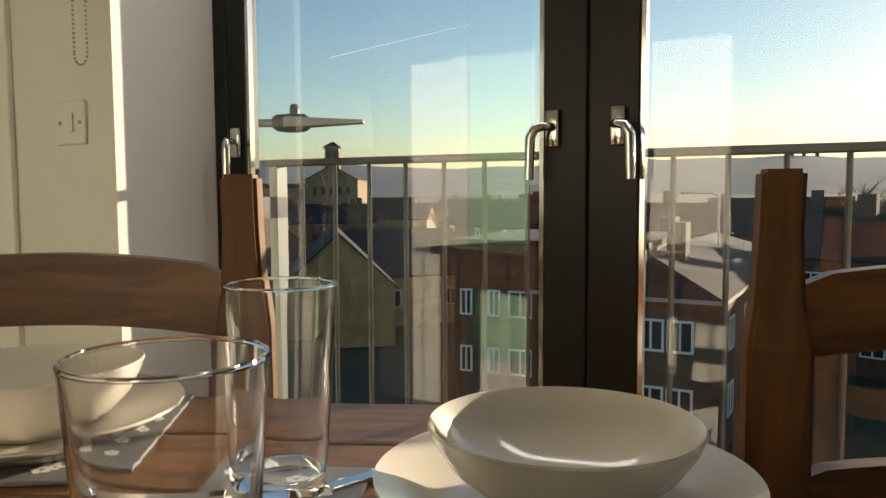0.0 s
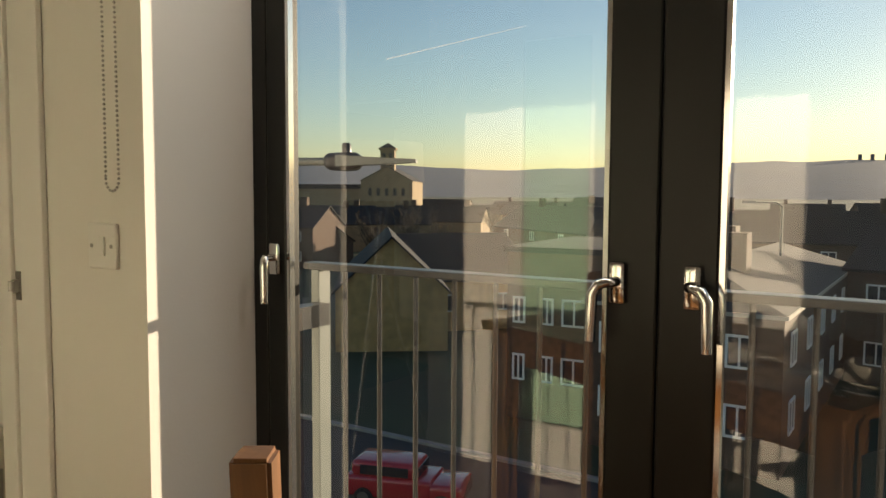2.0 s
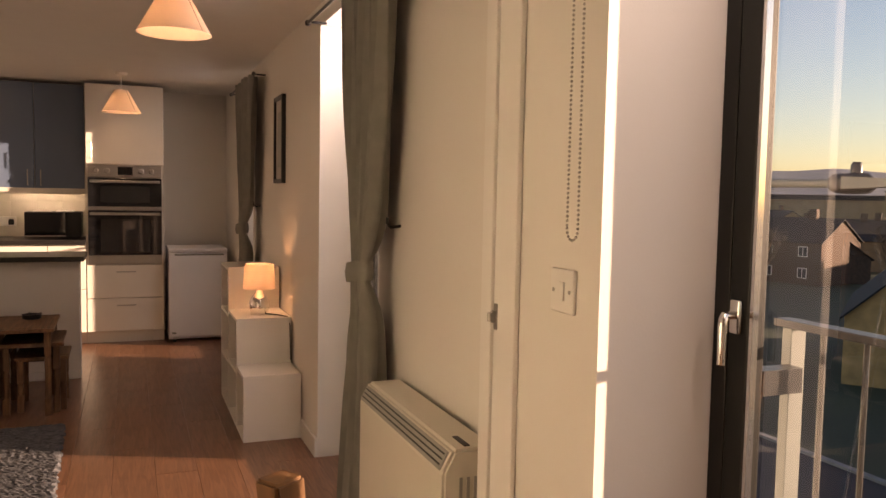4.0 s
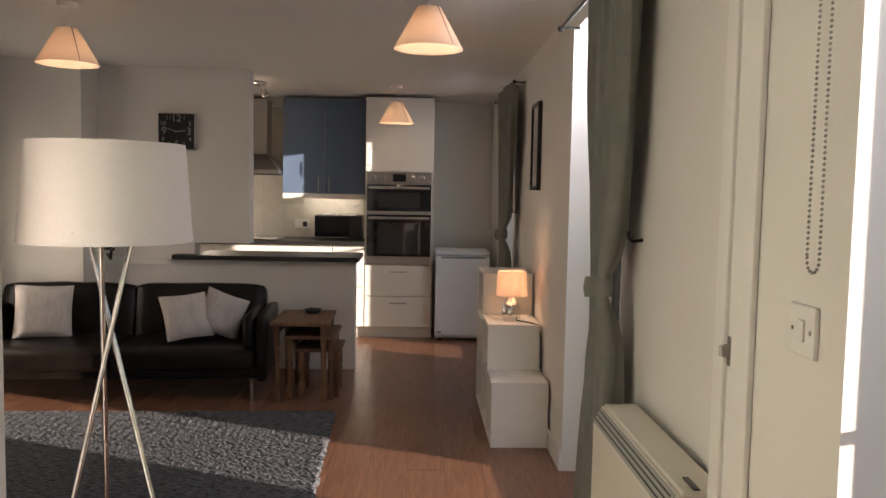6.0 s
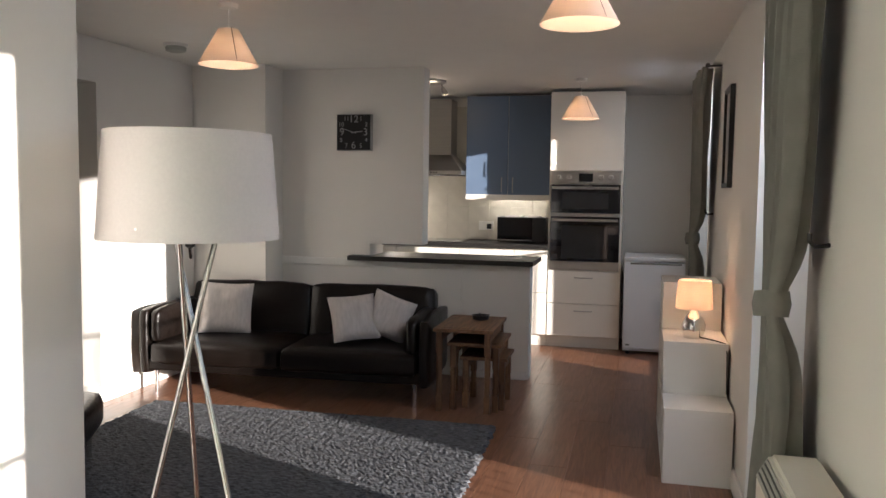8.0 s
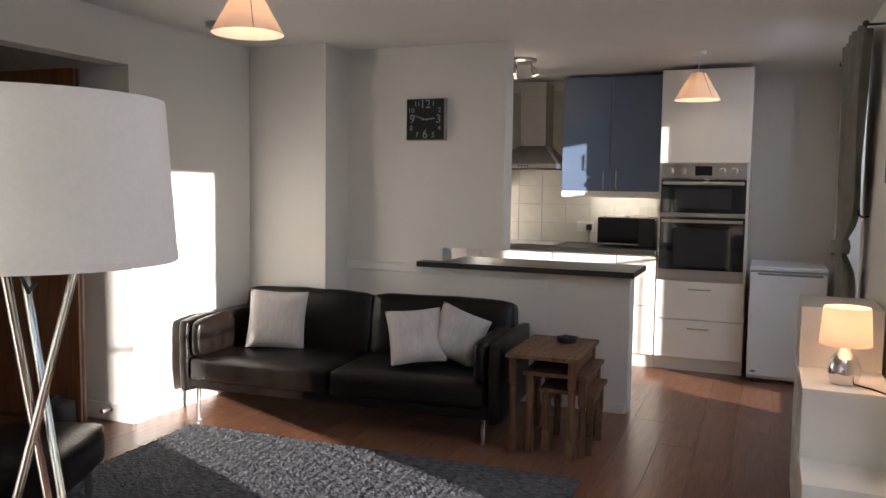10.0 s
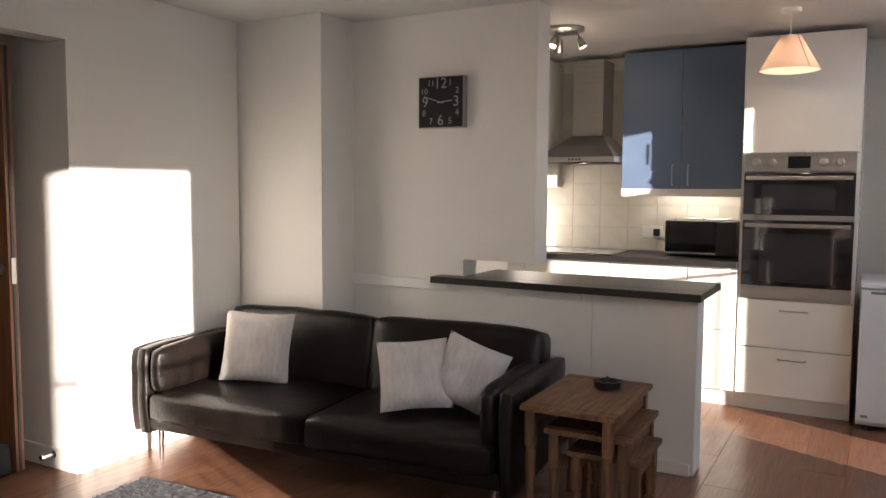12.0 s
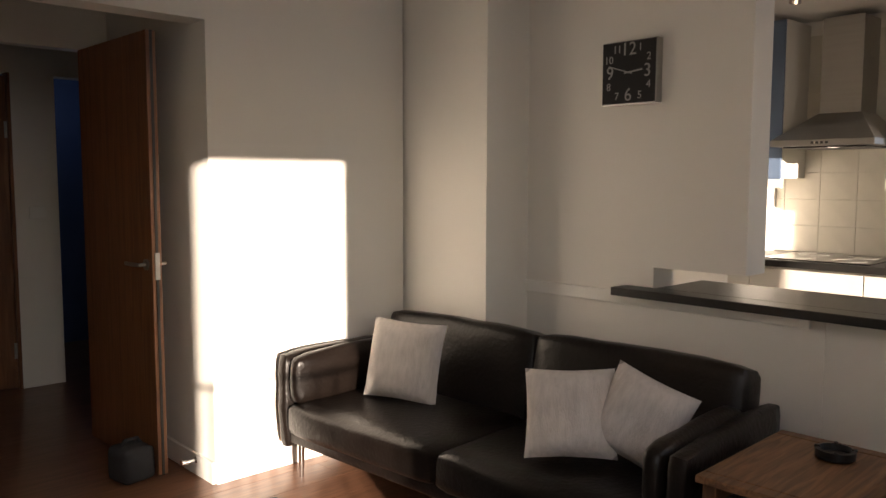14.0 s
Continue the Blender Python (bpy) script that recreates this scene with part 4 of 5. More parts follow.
curtain("curtain", (-2.93, -2.40), (-2.70, -2.57), (-2.93, -2.44), 1.19, 2.16, 1.075, 0.02, 9, "long grey curtain tied back beside the tall window", 0.06)
curtain("curtain", (-6.18, -5.50), (-5.92, -5.76), (-6.16, -5.58), 1.19, 2.16, 1.08, 0.02, 6, "long grey curtain tied back beside the kitchen window", 0.06)
for x0, x1 in ((-3.70, -2.34), (-6.78, -5.48)):
    rd = thing("curtain_rod", (0, 0, 0), 0, "slim dark metal curtain rod on brackets", "curtain rod", "curtain rods")
    bm = bmesh.new()
    tube(bm, [(x0, 1.19, 2.165), (x1, 1.19, 2.165)], 0.008, 10)
    part("pole", bm, BLACKRAIL, rd, smooth=True)
    for x in (x0 + 0.03, x1 - 0.03):
        bm = bmesh.new()
        tube(bm, [(x, NL, 2.165), (x, 1.19, 2.165)], 0.006, 8)
        part("bracket", bm, BLACKRAIL, rd)
    for x in (x0, x1):
        bm = bmesh.new()
        bmesh.ops.create_uvsphere(bm, u_segments=12, v_segments=8, radius=0.015, matrix=pose(x, 1.19, 2.165))
        part("finial", bm, BLACKRAIL, rd, smooth=True)
# heater
ht = thing("panel_heater", (-2.05, NL, 0), 0, "cream electric panel heater with a grey top grille on the wall", "heater")
bm = bmesh.new()
prof = [(-0.165, 0.10), (-0.165, 0.665), (-0.135, 0.722), (-0.02, 0.722), (-0.02, 0.10)]
L0, L1 = -0.385, 0.375
a = [bm.verts.new((L0, y, z)) for y, z in prof]
b = [bm.verts.new((L1, y, z)) for y, z in prof]
for i in range(len(prof)):
    j = (i + 1) % len(prof)
    bm.faces.new((a[i], a[j], b[j], b[i]))
bm.faces.new(a), bm.faces.new(b)
bmesh.ops.bevel(bm, geom=bm.edges[:], offset=0.008, segments=2, affect="EDGES")
part("case", bm, HEATER, ht)
boxes("wall_bracket", [(-0.3, -0.2, -0.019, 0, 0.15, 0.68), (0.2, 0.3, -0.019, 0, 0.15, 0.68)], BLACK, ht)
bm = bmesh.new()
box(bm, L0 + 0.02, L1 - 0.02, -0.002, 0.002, 0.0, 0.05)
g = part("grille", bm, HEATGREY, ht, "grey louvred grille")
g.matrix_basis = pose(0, -0.1665, 0.668, -28, 0, 0)
for k in range(3):
    boxes("slot", [(L0 + 0.03, L1 - 0.03, -0.004, -0.002, 0.010 + 0.014 * k, 0.014 + 0.014 * k)], BLACK, g)
boxes("control_slot", [(L1 - 0.10, L1 - 0.02, -0.10, -0.085, 0.722, 0.725)], BLACK, ht, "black control slot")
for k in range(4):
    boxes("side_vent", [(L1, L1 + 0.002, -0.12 + 0.02 * k, -0.112 + 0.02 * k, 0.55, 0.65)], HEATGREY, ht)
# switch
sw = thing("fused_switch", (-1.232, ND, 1.175), 0, "white fused switch plate on the cream wall", "switch")
boxes("plate", [(-0.043, 0.043, -0.009, 0, -0.043, 0.043)], UPVC, sw, bevel=0.003)
boxes("rocker", [(-0.007, 0.012, -0.013, -0.009, -0.018, 0.018)], UPVC, sw, bevel=0.001)
for x in (-0.03, 0.03):
    bm = bmesh.new()
    lathe(bm, [(0.004, 0), (0.004, 0.0015), (0, 0.0015)], steps=10, m=pose(x, -0.009, 0, 90, 0, 0))
    part("screw", bm, STEEL, sw)
# blind chain
bc = thing("blind_chain", (-1.156, ND - 0.035, 0), 0, "beaded metal pull chain of a roller blind", "chain")
bm = bmesh.new()
pts = [(-0.019, z) for z in np.arange(2.24, 1.30, -0.0085)] + [(-0.019 * math.cos(a), 1.30 - 0.022 * math.sin(a)) for a in np.linspace(0, math.pi, 9)] + [(0.019, z) for z in np.arange(1.30, 2.24, 0.0085)]
for x, z in pts:
    bmesh.ops.create_icosphere(bm, subdivisions=1, radius=0.003, matrix=pose(x * (1 - 0.15 * (z - 1.28)), 0, z))
part("bead_string", bm, STEEL, bc, smooth=True)["kind"] = "stuff"
bl = thing("roller_blind", (-0.26, ND + 0.09, 2.06), 0, "rolled-up pale roller blind above the doors", "blind")
bm = bmesh.new()
tube(bm, [(-0.83, 0, 0.0), (0.83, 0, 0.0)], 0.02, 16)
part("roll", bm, LINEN, bl, smooth=True)

# ---- hall ----
hl = thing("hall_door", (-4.46, -3.10, 0), 1.5, "open cherry-veneered hall door held by a grey door stop", "door")
boxes("door_leaf", [(-0.022, 0.022, -0.40, 0.385, 0.012, 1.985)], DOORWOOD, hl, bevel=0.002)
boxes("edge_seal", [(-0.006, 0.006, 0.385, 0.389, 0.012, 1.985)], BLACK, hl, "dark edge seal")
for s in (-1, 1):
    bm = bmesh.new()
    tube(bm, [(s * 0.022, 0.33, 0.965), (s * 0.06, 0.33, 0.965), (s * 0.066, 0.32, 0.965), (s * 0.066, 0.21, 0.965)], 0.009, 10)
    lathe(bm, [(0.025, 0), (0.025, 0.008), (0, 0.008)], steps=20, m=pose(s * 0.022, 0.33, 0.965, 0, 90 * s, 0))
    part("lever_handle", bm, STEEL, hl, "steel lever handle", True)
boxes("lock_plate", [(-0.011, 0.011, 0.385, 0.391, 0.90, 1.02)], STEEL, hl)
ds = thing("door_stop", (-4.36, -2.80, 0), 10, "dark grey fabric cube door stop with a loop", "door stop")
bm = bmesh.new()
soft_box(bm, -0.075, 0.075, -0.075, 0.075, 0.0, 0.15, puff=0.012, round_=0.02)
part("body", bm, DARKCLOTH, ds, smooth=True)
bm = bmesh.new()
tube(bm, [(-0.05, 0, 0.15), (-0.03, 0, 0.18), (0.03, 0, 0.18), (0.05, 0, 0.15)], 0.009, 8)
part("loop", bm, DARKCLOTH, ds, smooth=True)
wb = thing("wall_buffer", (-4.589, -2.64, 0.07), 0, "chrome door buffer on the skirting", "door stop")
bm = bmesh.new()
lathe(bm, [(0.016, 0), (0.008, 0.006), (0.008, 0.05), (0.014, 0.055), (0.014, 0.068), (0, 0.068)], steps=16, m=pose(0, 0, 0, 0, 90, 0))
part("stem", bm, CHROME, wb, smooth=True)
hd2 = tagged(new("door_2"), "closed dark wooden door at the end of the hall", "door", kind="structure")
hd2.location = (-4.02, -4.80, 0)
boxes("door_leaf", [(-0.40, 0.40, -0.04, 0.0, 0.01, 1.98)], DOORWOOD, hd2)
boxes("door_frame", [(-0.42, -0.40, -0.06, 0.03, 0, 2.0)], DOORWOOD, hd2), boxes("hinge", [(-0.405, -0.385, 0.0, 0.012, 1.6, 1.7), (-0.405, -0.385, 0.0, 0.012, 0.2, 0.3)], STEEL, hd2)
BLUEWALL = mat("blue_room_wall", (0.10, 0.16, 0.34), 0.7, vary=0.05)
setting("wall_blue_room", [(-5.9, -4.72, -6.19, -6.1, 0, CH)], BLUEWALL, "blue wall of a far room")
# unseen bluish lamp added so that the far room is not black
bulb("far_room_fill", (-5.1, -5.6, 1.9), 0.12, 0.2, (0.6, 0.75, 1.0))
hs = thing("hall_switch", (-4.57, -4.78, 1.13), 0, "white switch plate on the hall wall", "switch")
boxes("plate", [(-0.05, 0.05, 0, 0.009, -0.04, 0.04)], UPVC, hs, bevel=0.003)

# ---- dining table ----
TT, TH = 25.0, 0.838
tb = thing("dining_table", (-0.46, 0.27, 0), TT, "waxed pine dining table set for a meal by the glazed doors", "table")
for k in range(6):
    y0 = -0.36 + 0.12 * k
    boxes("board", [(-0.60, 0.52, y0 + 0.0015, y0 + 0.1185, TH - 0.03, TH)], PINE, tb, bevel=0.003)
for s in (-1, 1):
    x0, x1 = ((0.523, 0.62) if s > 0 else (-0.70, -0.603))
    boxes("breadboard_end", [(x0, x1, -0.36, 0.36, TH - 0.03, TH)], PINE, tb, bevel=0.004)
    boxes("apron", [(-0.62, 0.54, s * 0.31 - 0.011, s * 0.31 + 0.011, TH - 0.13, TH - 0.031)], PINE, tb)
    boxes("apron", [((0.55 if s > 0 else -0.65), (0.572 if s > 0 else -0.628), -0.30, 0.30, TH - 0.13, TH - 0.031)], PINE, tb)
    for q in (-1, 1):
        bm = bmesh.new()
        x, y = (0.56 if s > 0 else -0.64), q * 0.30
        box(bm, x - 0.035, x + 0.035, y - 0.035, y + 0.035, 0, TH - 0.031, bevel=0.006)
        part("leg", bm, PINE_Z, tb)


def dining_chair(place, turn):
    """The back stands along the local x axis; the seat reaches towards -y."""
    t = thing("dining_chair", (*place, 0), turn, "waxed pine ladder-back dining chair tucked at the table", "chair", "dining chairs")
    for s in (-1, 1):
        bm = bmesh.new()
        prof = [(0, 0), (0.012, 0.42), (0.0, 0.70), (0.0, 0.90), (0.012, 0.94), (0.012, 1.0), (0.0, 1.055)]
        last = None
        for dx, z in prof:
            w, d = 0.021, 0.021
            x, y = s * 0.20, dx * 0.6
            ring = [bm.verts.new((x + a * (w - (0.003 if z > 0.98 else 0) + (0.006 if 0.3 < z < 0.92 else 0)), y + b * d, z)) for a, b in ((-1, -1), (1, -1), (1, 1), (-1, 1))]
            if last:
                for i in range(4):
                    bm.faces.new((last[i], last[(i + 1) % 4], ring[(i + 1) % 4], ring[i]))
            else:
                bm.faces.new(ring[::-1])
            last = ring
        cap = bm.faces.new(last)
        bmesh.ops.bevel(bm, geom=[e for e in bm.edges if abs(e.verts[0].co.z - e.verts[1].co.z) > 0.01] + list(cap.edges), offset=0.004, segments=2, affect="EDGES")
        part("back_post", bm, PINE_Z, t)
        bm = bmesh.new()
        box(bm, s * 0.20 - 0.02, s * 0.20 + 0.02, -0.40, -0.36, 0, 0.43, bevel=0.004)
        part("front_leg", bm, PINE_Z, t)
        boxes("side_stretcher", [(s * 0.20 - 0.011, s * 0.20 + 0.011, -0.36, -0.02, 0.16, 0.195)], PINE, t, bevel=0.003)
    for z0, h, arch in ((0.892, 0.07, 0.014), (0.72, 0.07, 0.012), (0.56, 0.06, 0.01)):
        bm = bmesh.new()
        last = None
        for i in range(17):
            u = i / 16 * 2 - 1
            x, y = u * 0.18, 0.022 * (1 - u * u)
            up, dn = z0 + h + arch * (1 - u * u) - (0.006 if abs(u) > 0.93 else 0), z0 + arch * 0.8 * (1 - u * u)
            ring = [bm.verts.new(v) for v in ((x, y - 0.011, dn), (x, y + 0.011, dn), (x, y + 0.011, up), (x, y - 0.011, up))]
            if last:
                for k in range(4):
                    bm.faces.new((last[k], last[(k + 1) % 4], ring[(k + 1) % 4], ring[k]))
            else:
                bm.faces.new(ring[::-1])
            last = ring
        bm.faces.new(last)
        part("back_slat", bm, PINE, t, smooth=True)
    boxes("seat", [(-0.22, 0.22, -0.42, -0.022, 0.43, 0.455)], PINE, t, bevel=0.006)


a = radians(33)
dining_chair((-0.395 - 0.20 * math.cos(a), 0.757 - 0.20 * math.sin(a)), 33)
a = radians(16)
dining_chair((0.093 + 0.20 * math.cos(a), 0.90 + 0.20 * math.sin(a)), 16)

# ---- place settings ----
SOLIDGLASS = mat("solid_glass_base", (1, 1, 1), 0.02, trans=1.0, vary=0.0)


def plate(x, y, r):
    t = thing("plate", (x, y, TH + 0.004), 0, "round cream stoneware dinner plate under a bowl", "plate", "plates")
    bm = bmesh.new()
    lathe(bm, [(0, 0.004), (r * 0.55, 0.004), (r * 0.68, 0.007), (r * 0.97, 0.021), (r, 0.0225), (r, 0.020), (r * 0.7, 0.002), (r * 0.5, 0.0), (0, 0.0)], steps=64)
    part("dish", bm, CERAMIC, t, smooth=True)


def bowl(x, y, r, h):
    t = thing("bowl", (x, y, TH + 0.0085), 0, "cream stoneware bowl standing on a plate", "bowl", "bowls")
    bm = bmesh.new()
    out = [(r * 0.42, 0.0), (r * 0.45, 0.003), (r * 0.62, h * 0.18), (r * 0.82, h * 0.48), (r * 0.94, h * 0.78), (r * 0.985, h * 0.97), (r * 0.972, h), (r * 0.955, h * 0.98), (r * 0.91, h * 0.78),
           (r * 0.79, h * 0.50), (r * 0.58, h * 0.22), (r * 0.3, h * 0.12), (0.0, h * 0.10)]
    lathe(bm, out, steps=64)
    part("body", bm, CERAMIC, t, smooth=True)


def tumbler(x, y, r, h, rb):
    t = thing("tumbler", (x, y, TH + 0.0045), 0, "clear empty drinking glass with a thick base", "glass", "drinking glasses")
    bm = bmesh.new()
    lathe(bm, [(rb * 1.0, 0.0145), (rb * 1.04, 0.022), (r, h - 0.002), (r - 0.0018, h - 0.002), (rb * 1.04 - 0.0022, 0.023), (rb * 0.9, 0.0145), (rb * 1.0, 0.0145)], steps=64)
    part("wall", bm, SOLIDGLASS, t, smooth=True).visible_shadow = False
    bm = bmesh.new()
    lathe(bm, [(0.0, 0.0), (rb * 0.93, 0), (rb * 0.99, 0.003), (rb * 1.0, 0.014), (rb * 0.8, 0.012), (0, 0.011)], steps=48)
    part("base", bm, SOLIDGLASS, t, "thick clear base", True)
    bm = bmesh.new()
    lathe(bm, [(r + 0.0002, h - 0.0012), (r - 0.0003, h + 0.0003), (r - 0.0018, h + 0.0003), (r - 0.0022, h - 0.0012), (r + 0.0002, h - 0.0012)], steps=64)
    part("rim", bm, SOLIDGLASS, t, "rounded clear rim", True)


MATGREY = mat("grey_floral_mat", (0.16, 0.165, 0.175), 0.45, vary=0.15, scale=30)


def mat_board(name, x, y, w, d, turn, label):
    t = thing(name, (x, y, TH), turn, label, "placemat", "placemats")
    boxes("board", [(-w / 2, w / 2, -d / 2, d / 2, 0, 0.0035)], MATGREY, t, bevel=0.0012)
    rnd = random.Random(int(x * 1000))
    bm = bmesh.new()
    for k in range(max(5, int(w * d * 900))):
        cx, cy, s = rnd.uniform(-w / 2 + 0.012, w / 2 - 0.012), rnd.uniform(-d / 2 + 0.012, d / 2 - 0.012), rnd.uniform(0.005, 0.009)
        for p in range(5):
            a = 2 * math.pi * p / 5 + k
            m = pose(cx + s * math.cos(a) * 0.6, cy + s * math.sin(a) * 0.6, 0.0037 + 0.00002 * (k % 7) + 0.000003 * p)
            vs = [bm.verts.new(m @ Vector((s * 0.42 * math.cos(q), s * 0.42 * math.sin(q), 0))) for q in np.linspace(0, 2 * math.pi, 8)[:-1]]
            bm.faces.new(vs)
    part("flower_print", bm, UPVC, t, "white flower print")


mat_board("placemat", 0.015, 0.625, 0.20, 0.20, 20, "grey floral placemat under the plate")
mat_board("placemat", -0.45, 0.53, 0.27, 0.21, 33, "grey floral placemat under the plate")
mat_board("coaster", -0.167, 0.549, 0.10, 0.10, 24, "square grey floral coaster under a glass")
mat_board("coaster", -0.083, 0.381, 0.10, 0.10, 24, "square grey floral coaster under a glass")
plate(0.002, 0.612, 0.118), plate(-0.425, 0.545, 0.118)
bowl(0.002, 0.612, 0.086, 0.05), bowl(-0.425, 0.545, 0.086, 0.055)
tumbler(-0.167, 0.549, 0.036, 0.137, 0.027)
tumbler(-0.083, 0.381, 0.041, 0.13, 0.032)


def cutlery(name, x, y, turn, label, kind):
    t = thing(name, (x, y, TH + 0.002), turn, label, kind, "cutlery")
    bm = bmesh.new()
    box(bm, -0.10, 0.0, -0.006, 0.006, 0, 0.004, bevel=0.0015)
    part("handle", bm, CHROME, t)
    bm = bmesh.new()
    if kind == "knife":
        box(bm, 0.0, 0.11, -0.009, 0.008, 0.0005, 0.0025, bevel=0.001)
    else:
        bmesh.ops.create_uvsphere(bm, u_segments=16, v_segments=8, radius=1, matrix=pose(0.03, 0, 0.004) @ Matrix.Diagonal((0.032, 0.019, 0.004, 1)))
    part("blade" if kind == "knife" else "bowl", bm, CHROME, t, smooth=True)


cutlery("knife", -0.11, 0.66, 70, "steel table knife beside the plate", "knife")
cutlery("spoon", -0.26, 0.46, 215, "steel spoon beside the placemat", "spoon")

# ---- outside ----
GZ = -9.0
GRASS = mat("dim_lawn", (0.03, 0.042, 0.018), 0.95, vary=0.4, scale=0.15)
ASPHALT = mat("asphalt", (0.035, 0.034, 0.034), 0.95, vary=0.25, scale=0.6, bump=0.2, bump_scale=30)
PAVING = mat("pale_kerb_stone", (0.24, 0.23, 0.21), 0.9, vary=0.2, scale=2)
BRICK = mat("brown_brick", (0.09, 0.056, 0.039), 0.9, vary=0.35, scale=3, bump=0.4, bump_scale=20)
STONE = mat("sandstone_wall", (0.45, 0.28, 0.12), 0.9, vary=0.3, scale=1.5, bump=0.3, bump_scale=8)
CHURCH = mat("weathered_sandstone", (0.27, 0.20, 0.12), 0.9, vary=0.3, scale=0.5)
SLATE = mat("dark_slate_roof", (0.02, 0.019, 0.02), 0.95, vary=0.35, scale=2, bump=0.3, bump_scale=6)
RENDERCREAM = mat("cream_render", (0.42, 0.38, 0.31), 0.9, vary=0.12, scale=0.8)
DARKGLASS = mat("dark_window_glass", (0.03, 0.035, 0.04), 0.08, vary=0.2)
RED = mat("red_vehicle_paint", (0.42, 0.02, 0.03), 0.25, vary=0.08, coat=0.6)
RUBBER = mat("black_rubber", (0.02, 0.02, 0.02), 0.8)
LEAFY = mat("bare_tree_twigs", (0.07, 0.055, 0.04), 0.95, vary=0.4, scale=0.5)
# blue-grey with the haze of distance mixed in; the air itself is clear
HILL = mat("haze_tinted_distance", (0.10, 0.12, 0.15), 1.0, vary=0.25, scale=0.01)
setting("ground", [(-2500, 2500, -2500, 4500, GZ - 1, GZ)], GRASS, "dim lawn and waste ground far below the flat", "ground")
setting("road", [(-60, 40, 12, 26, GZ + 0.004, GZ + 0.02)], ASPHALT, "dark asphalt road below the balcony", "road")
for y in (11.7, 26.0):
    setting("pavement", [(-60, 40, y, y + 0.3, GZ + 0.004, GZ + 0.14)], PAVING, "pale stone kerb along the road", "kerb")
setting("outer_wall", [(WEST - 0.15, EAST + 0.15, SL - 0.15, OUT - 0.01, GZ - 0.5, -0.26)], BRICK, "brown brick outer wall below the flat", "wall")


def at_px(deg, dist, z=0.0):
    """A place by its bearing left of the y axis from the dining table, and its distance."""
    a = radians(deg)
    return Vector((0.13 - dist * math.sin(a), 0.235 + dist * math.cos(a), z))


def window_in(parent, x, z, w, h, y):
    """A white-framed sash window on a wall face that looks along -y."""
    f = boxes("window", [(x - w / 2, x + w / 2, y - 0.06, y + 0.02, z - h / 2, z - h / 2 + 0.09), (x - w / 2, x + w / 2, y - 0.06, y + 0.02, z + h / 2 - 0.09, z + h / 2),
                         (x - w / 2, x - w / 2 + 0.09, y - 0.06, y + 0.02, z - h / 2 + 0.09, z + h / 2 - 0.09), (x + w / 2 - 0.09, x + w / 2, y - 0.06, y + 0.02, z - h / 2 + 0.09, z + h / 2 - 0.09),
                         (x - 0.04, x + 0.04, y - 0.06, y + 0.02, z - h / 2 + 0.09, z + h / 2 - 0.09)], UPVC, parent, "white window frame")
    for s in (-1, 1):
        cx = x + s * (w / 4 - 0.025)
        boxes("pane", [(cx - w / 4 + 0.065, cx + w / 4 - 0.065, y - 0.02, y + 0.01, z - h / 2 + 0.09, z + h / 2 - 0.09)], DARKGLASS, f, "dark glass")


def block(name, centre, turn, w, d, h, ridge, wallm, roofm, label, cat="house", gable_front=False, storeys=2, columns=0, chimneys=0):
    """A house: walls, a pitched roof, windows; its front looks along local -y."""
    t = thing(name, (centre.x, centre.y, GZ), turn, label, cat, "buildings outside")
    bm = bmesh.new()
    box(bm, -w / 2, w / 2, 0, d, 0, h)
    if gable_front and ridge:
        for y in (0, d):
            bm.faces.new([bm.verts.new(v) for v in ((-w / 2, y, h), (w / 2, y, h), (0, y, h + ridge))])
    elif ridge:
        for x in (-w / 2, w / 2):
            bm.faces.new([bm.verts.new(v) for v in ((x, 0, h), (x, d, h), (x, d / 2, h + ridge))])
    part("wall", bm, wallm, t)
    bm = bmesh.new()
    o, th = 0.25, 0.15
    if ridge:
        for s in (-1, 1):
            if gable_front:
                q = [(s * (w / 2 + o), -o, h - o * ridge / (w / 2)), (s * (w / 2 + o), d + o, h - o * ridge / (w / 2)), (0, d + o, h + ridge), (0, -o, h + ridge)]
            else:
                yy = -o if s < 0 else d + o
                q = [(-w / 2 - o, yy, h - o * ridge / (d / 2)), (w / 2 + o, yy, h - o * ridge / (d / 2)), (w / 2 + o, d / 2, h + ridge), (-w / 2 - o, d / 2, h + ridge)]
            lo_, hi_ = [bm.verts.new(v) for v in q], [bm.verts.new((v[0], v[1], v[2] + th)) for v in q]
            bm.faces.new(lo_), bm.faces.new(hi_)
            for i in range(4):
                bm.faces.new((lo_[i], lo_[(i + 1) % 4], hi_[(i + 1) % 4], hi_[i]))
    else:
        box(bm, -w / 2 - 0.15, w / 2 + 0.15, -0.15, d + 0.15, h, h + 0.25)
    rf = part("roof", bm, roofm, t)
    for k in range(chimneys):
        x = (-0.3 + 0.6 * k) * w
        boxes("chimney", [(x - 0.5, x + 0.5, d / 2 - 0.35, d / 2 + 0.35, h + ridge * 0.5, h + ridge + 1.3)], BRICK, rf)
    for c in range(columns):
        for r in range(storeys):
            window_in(t, (c + 0.5) / columns * w - w / 2, (r + 0.55) * h / storeys, 1.25, 1.3, 0)
    return t


# sandstone gable house
c = at_px(36.6, 50)
block("stone_house", c, 38, 7.2, 14, 3.9, 3.4, STONE, SLATE, "sandstone house with a tall gable and slate roof", gable_front=True)
c = at_px(30.5, 58)
block("slate_house", c, 50, 9, 12, 3.8, 3.0, STONE, SLATE, "low house under a dark slate roof", columns=2, storeys=1)
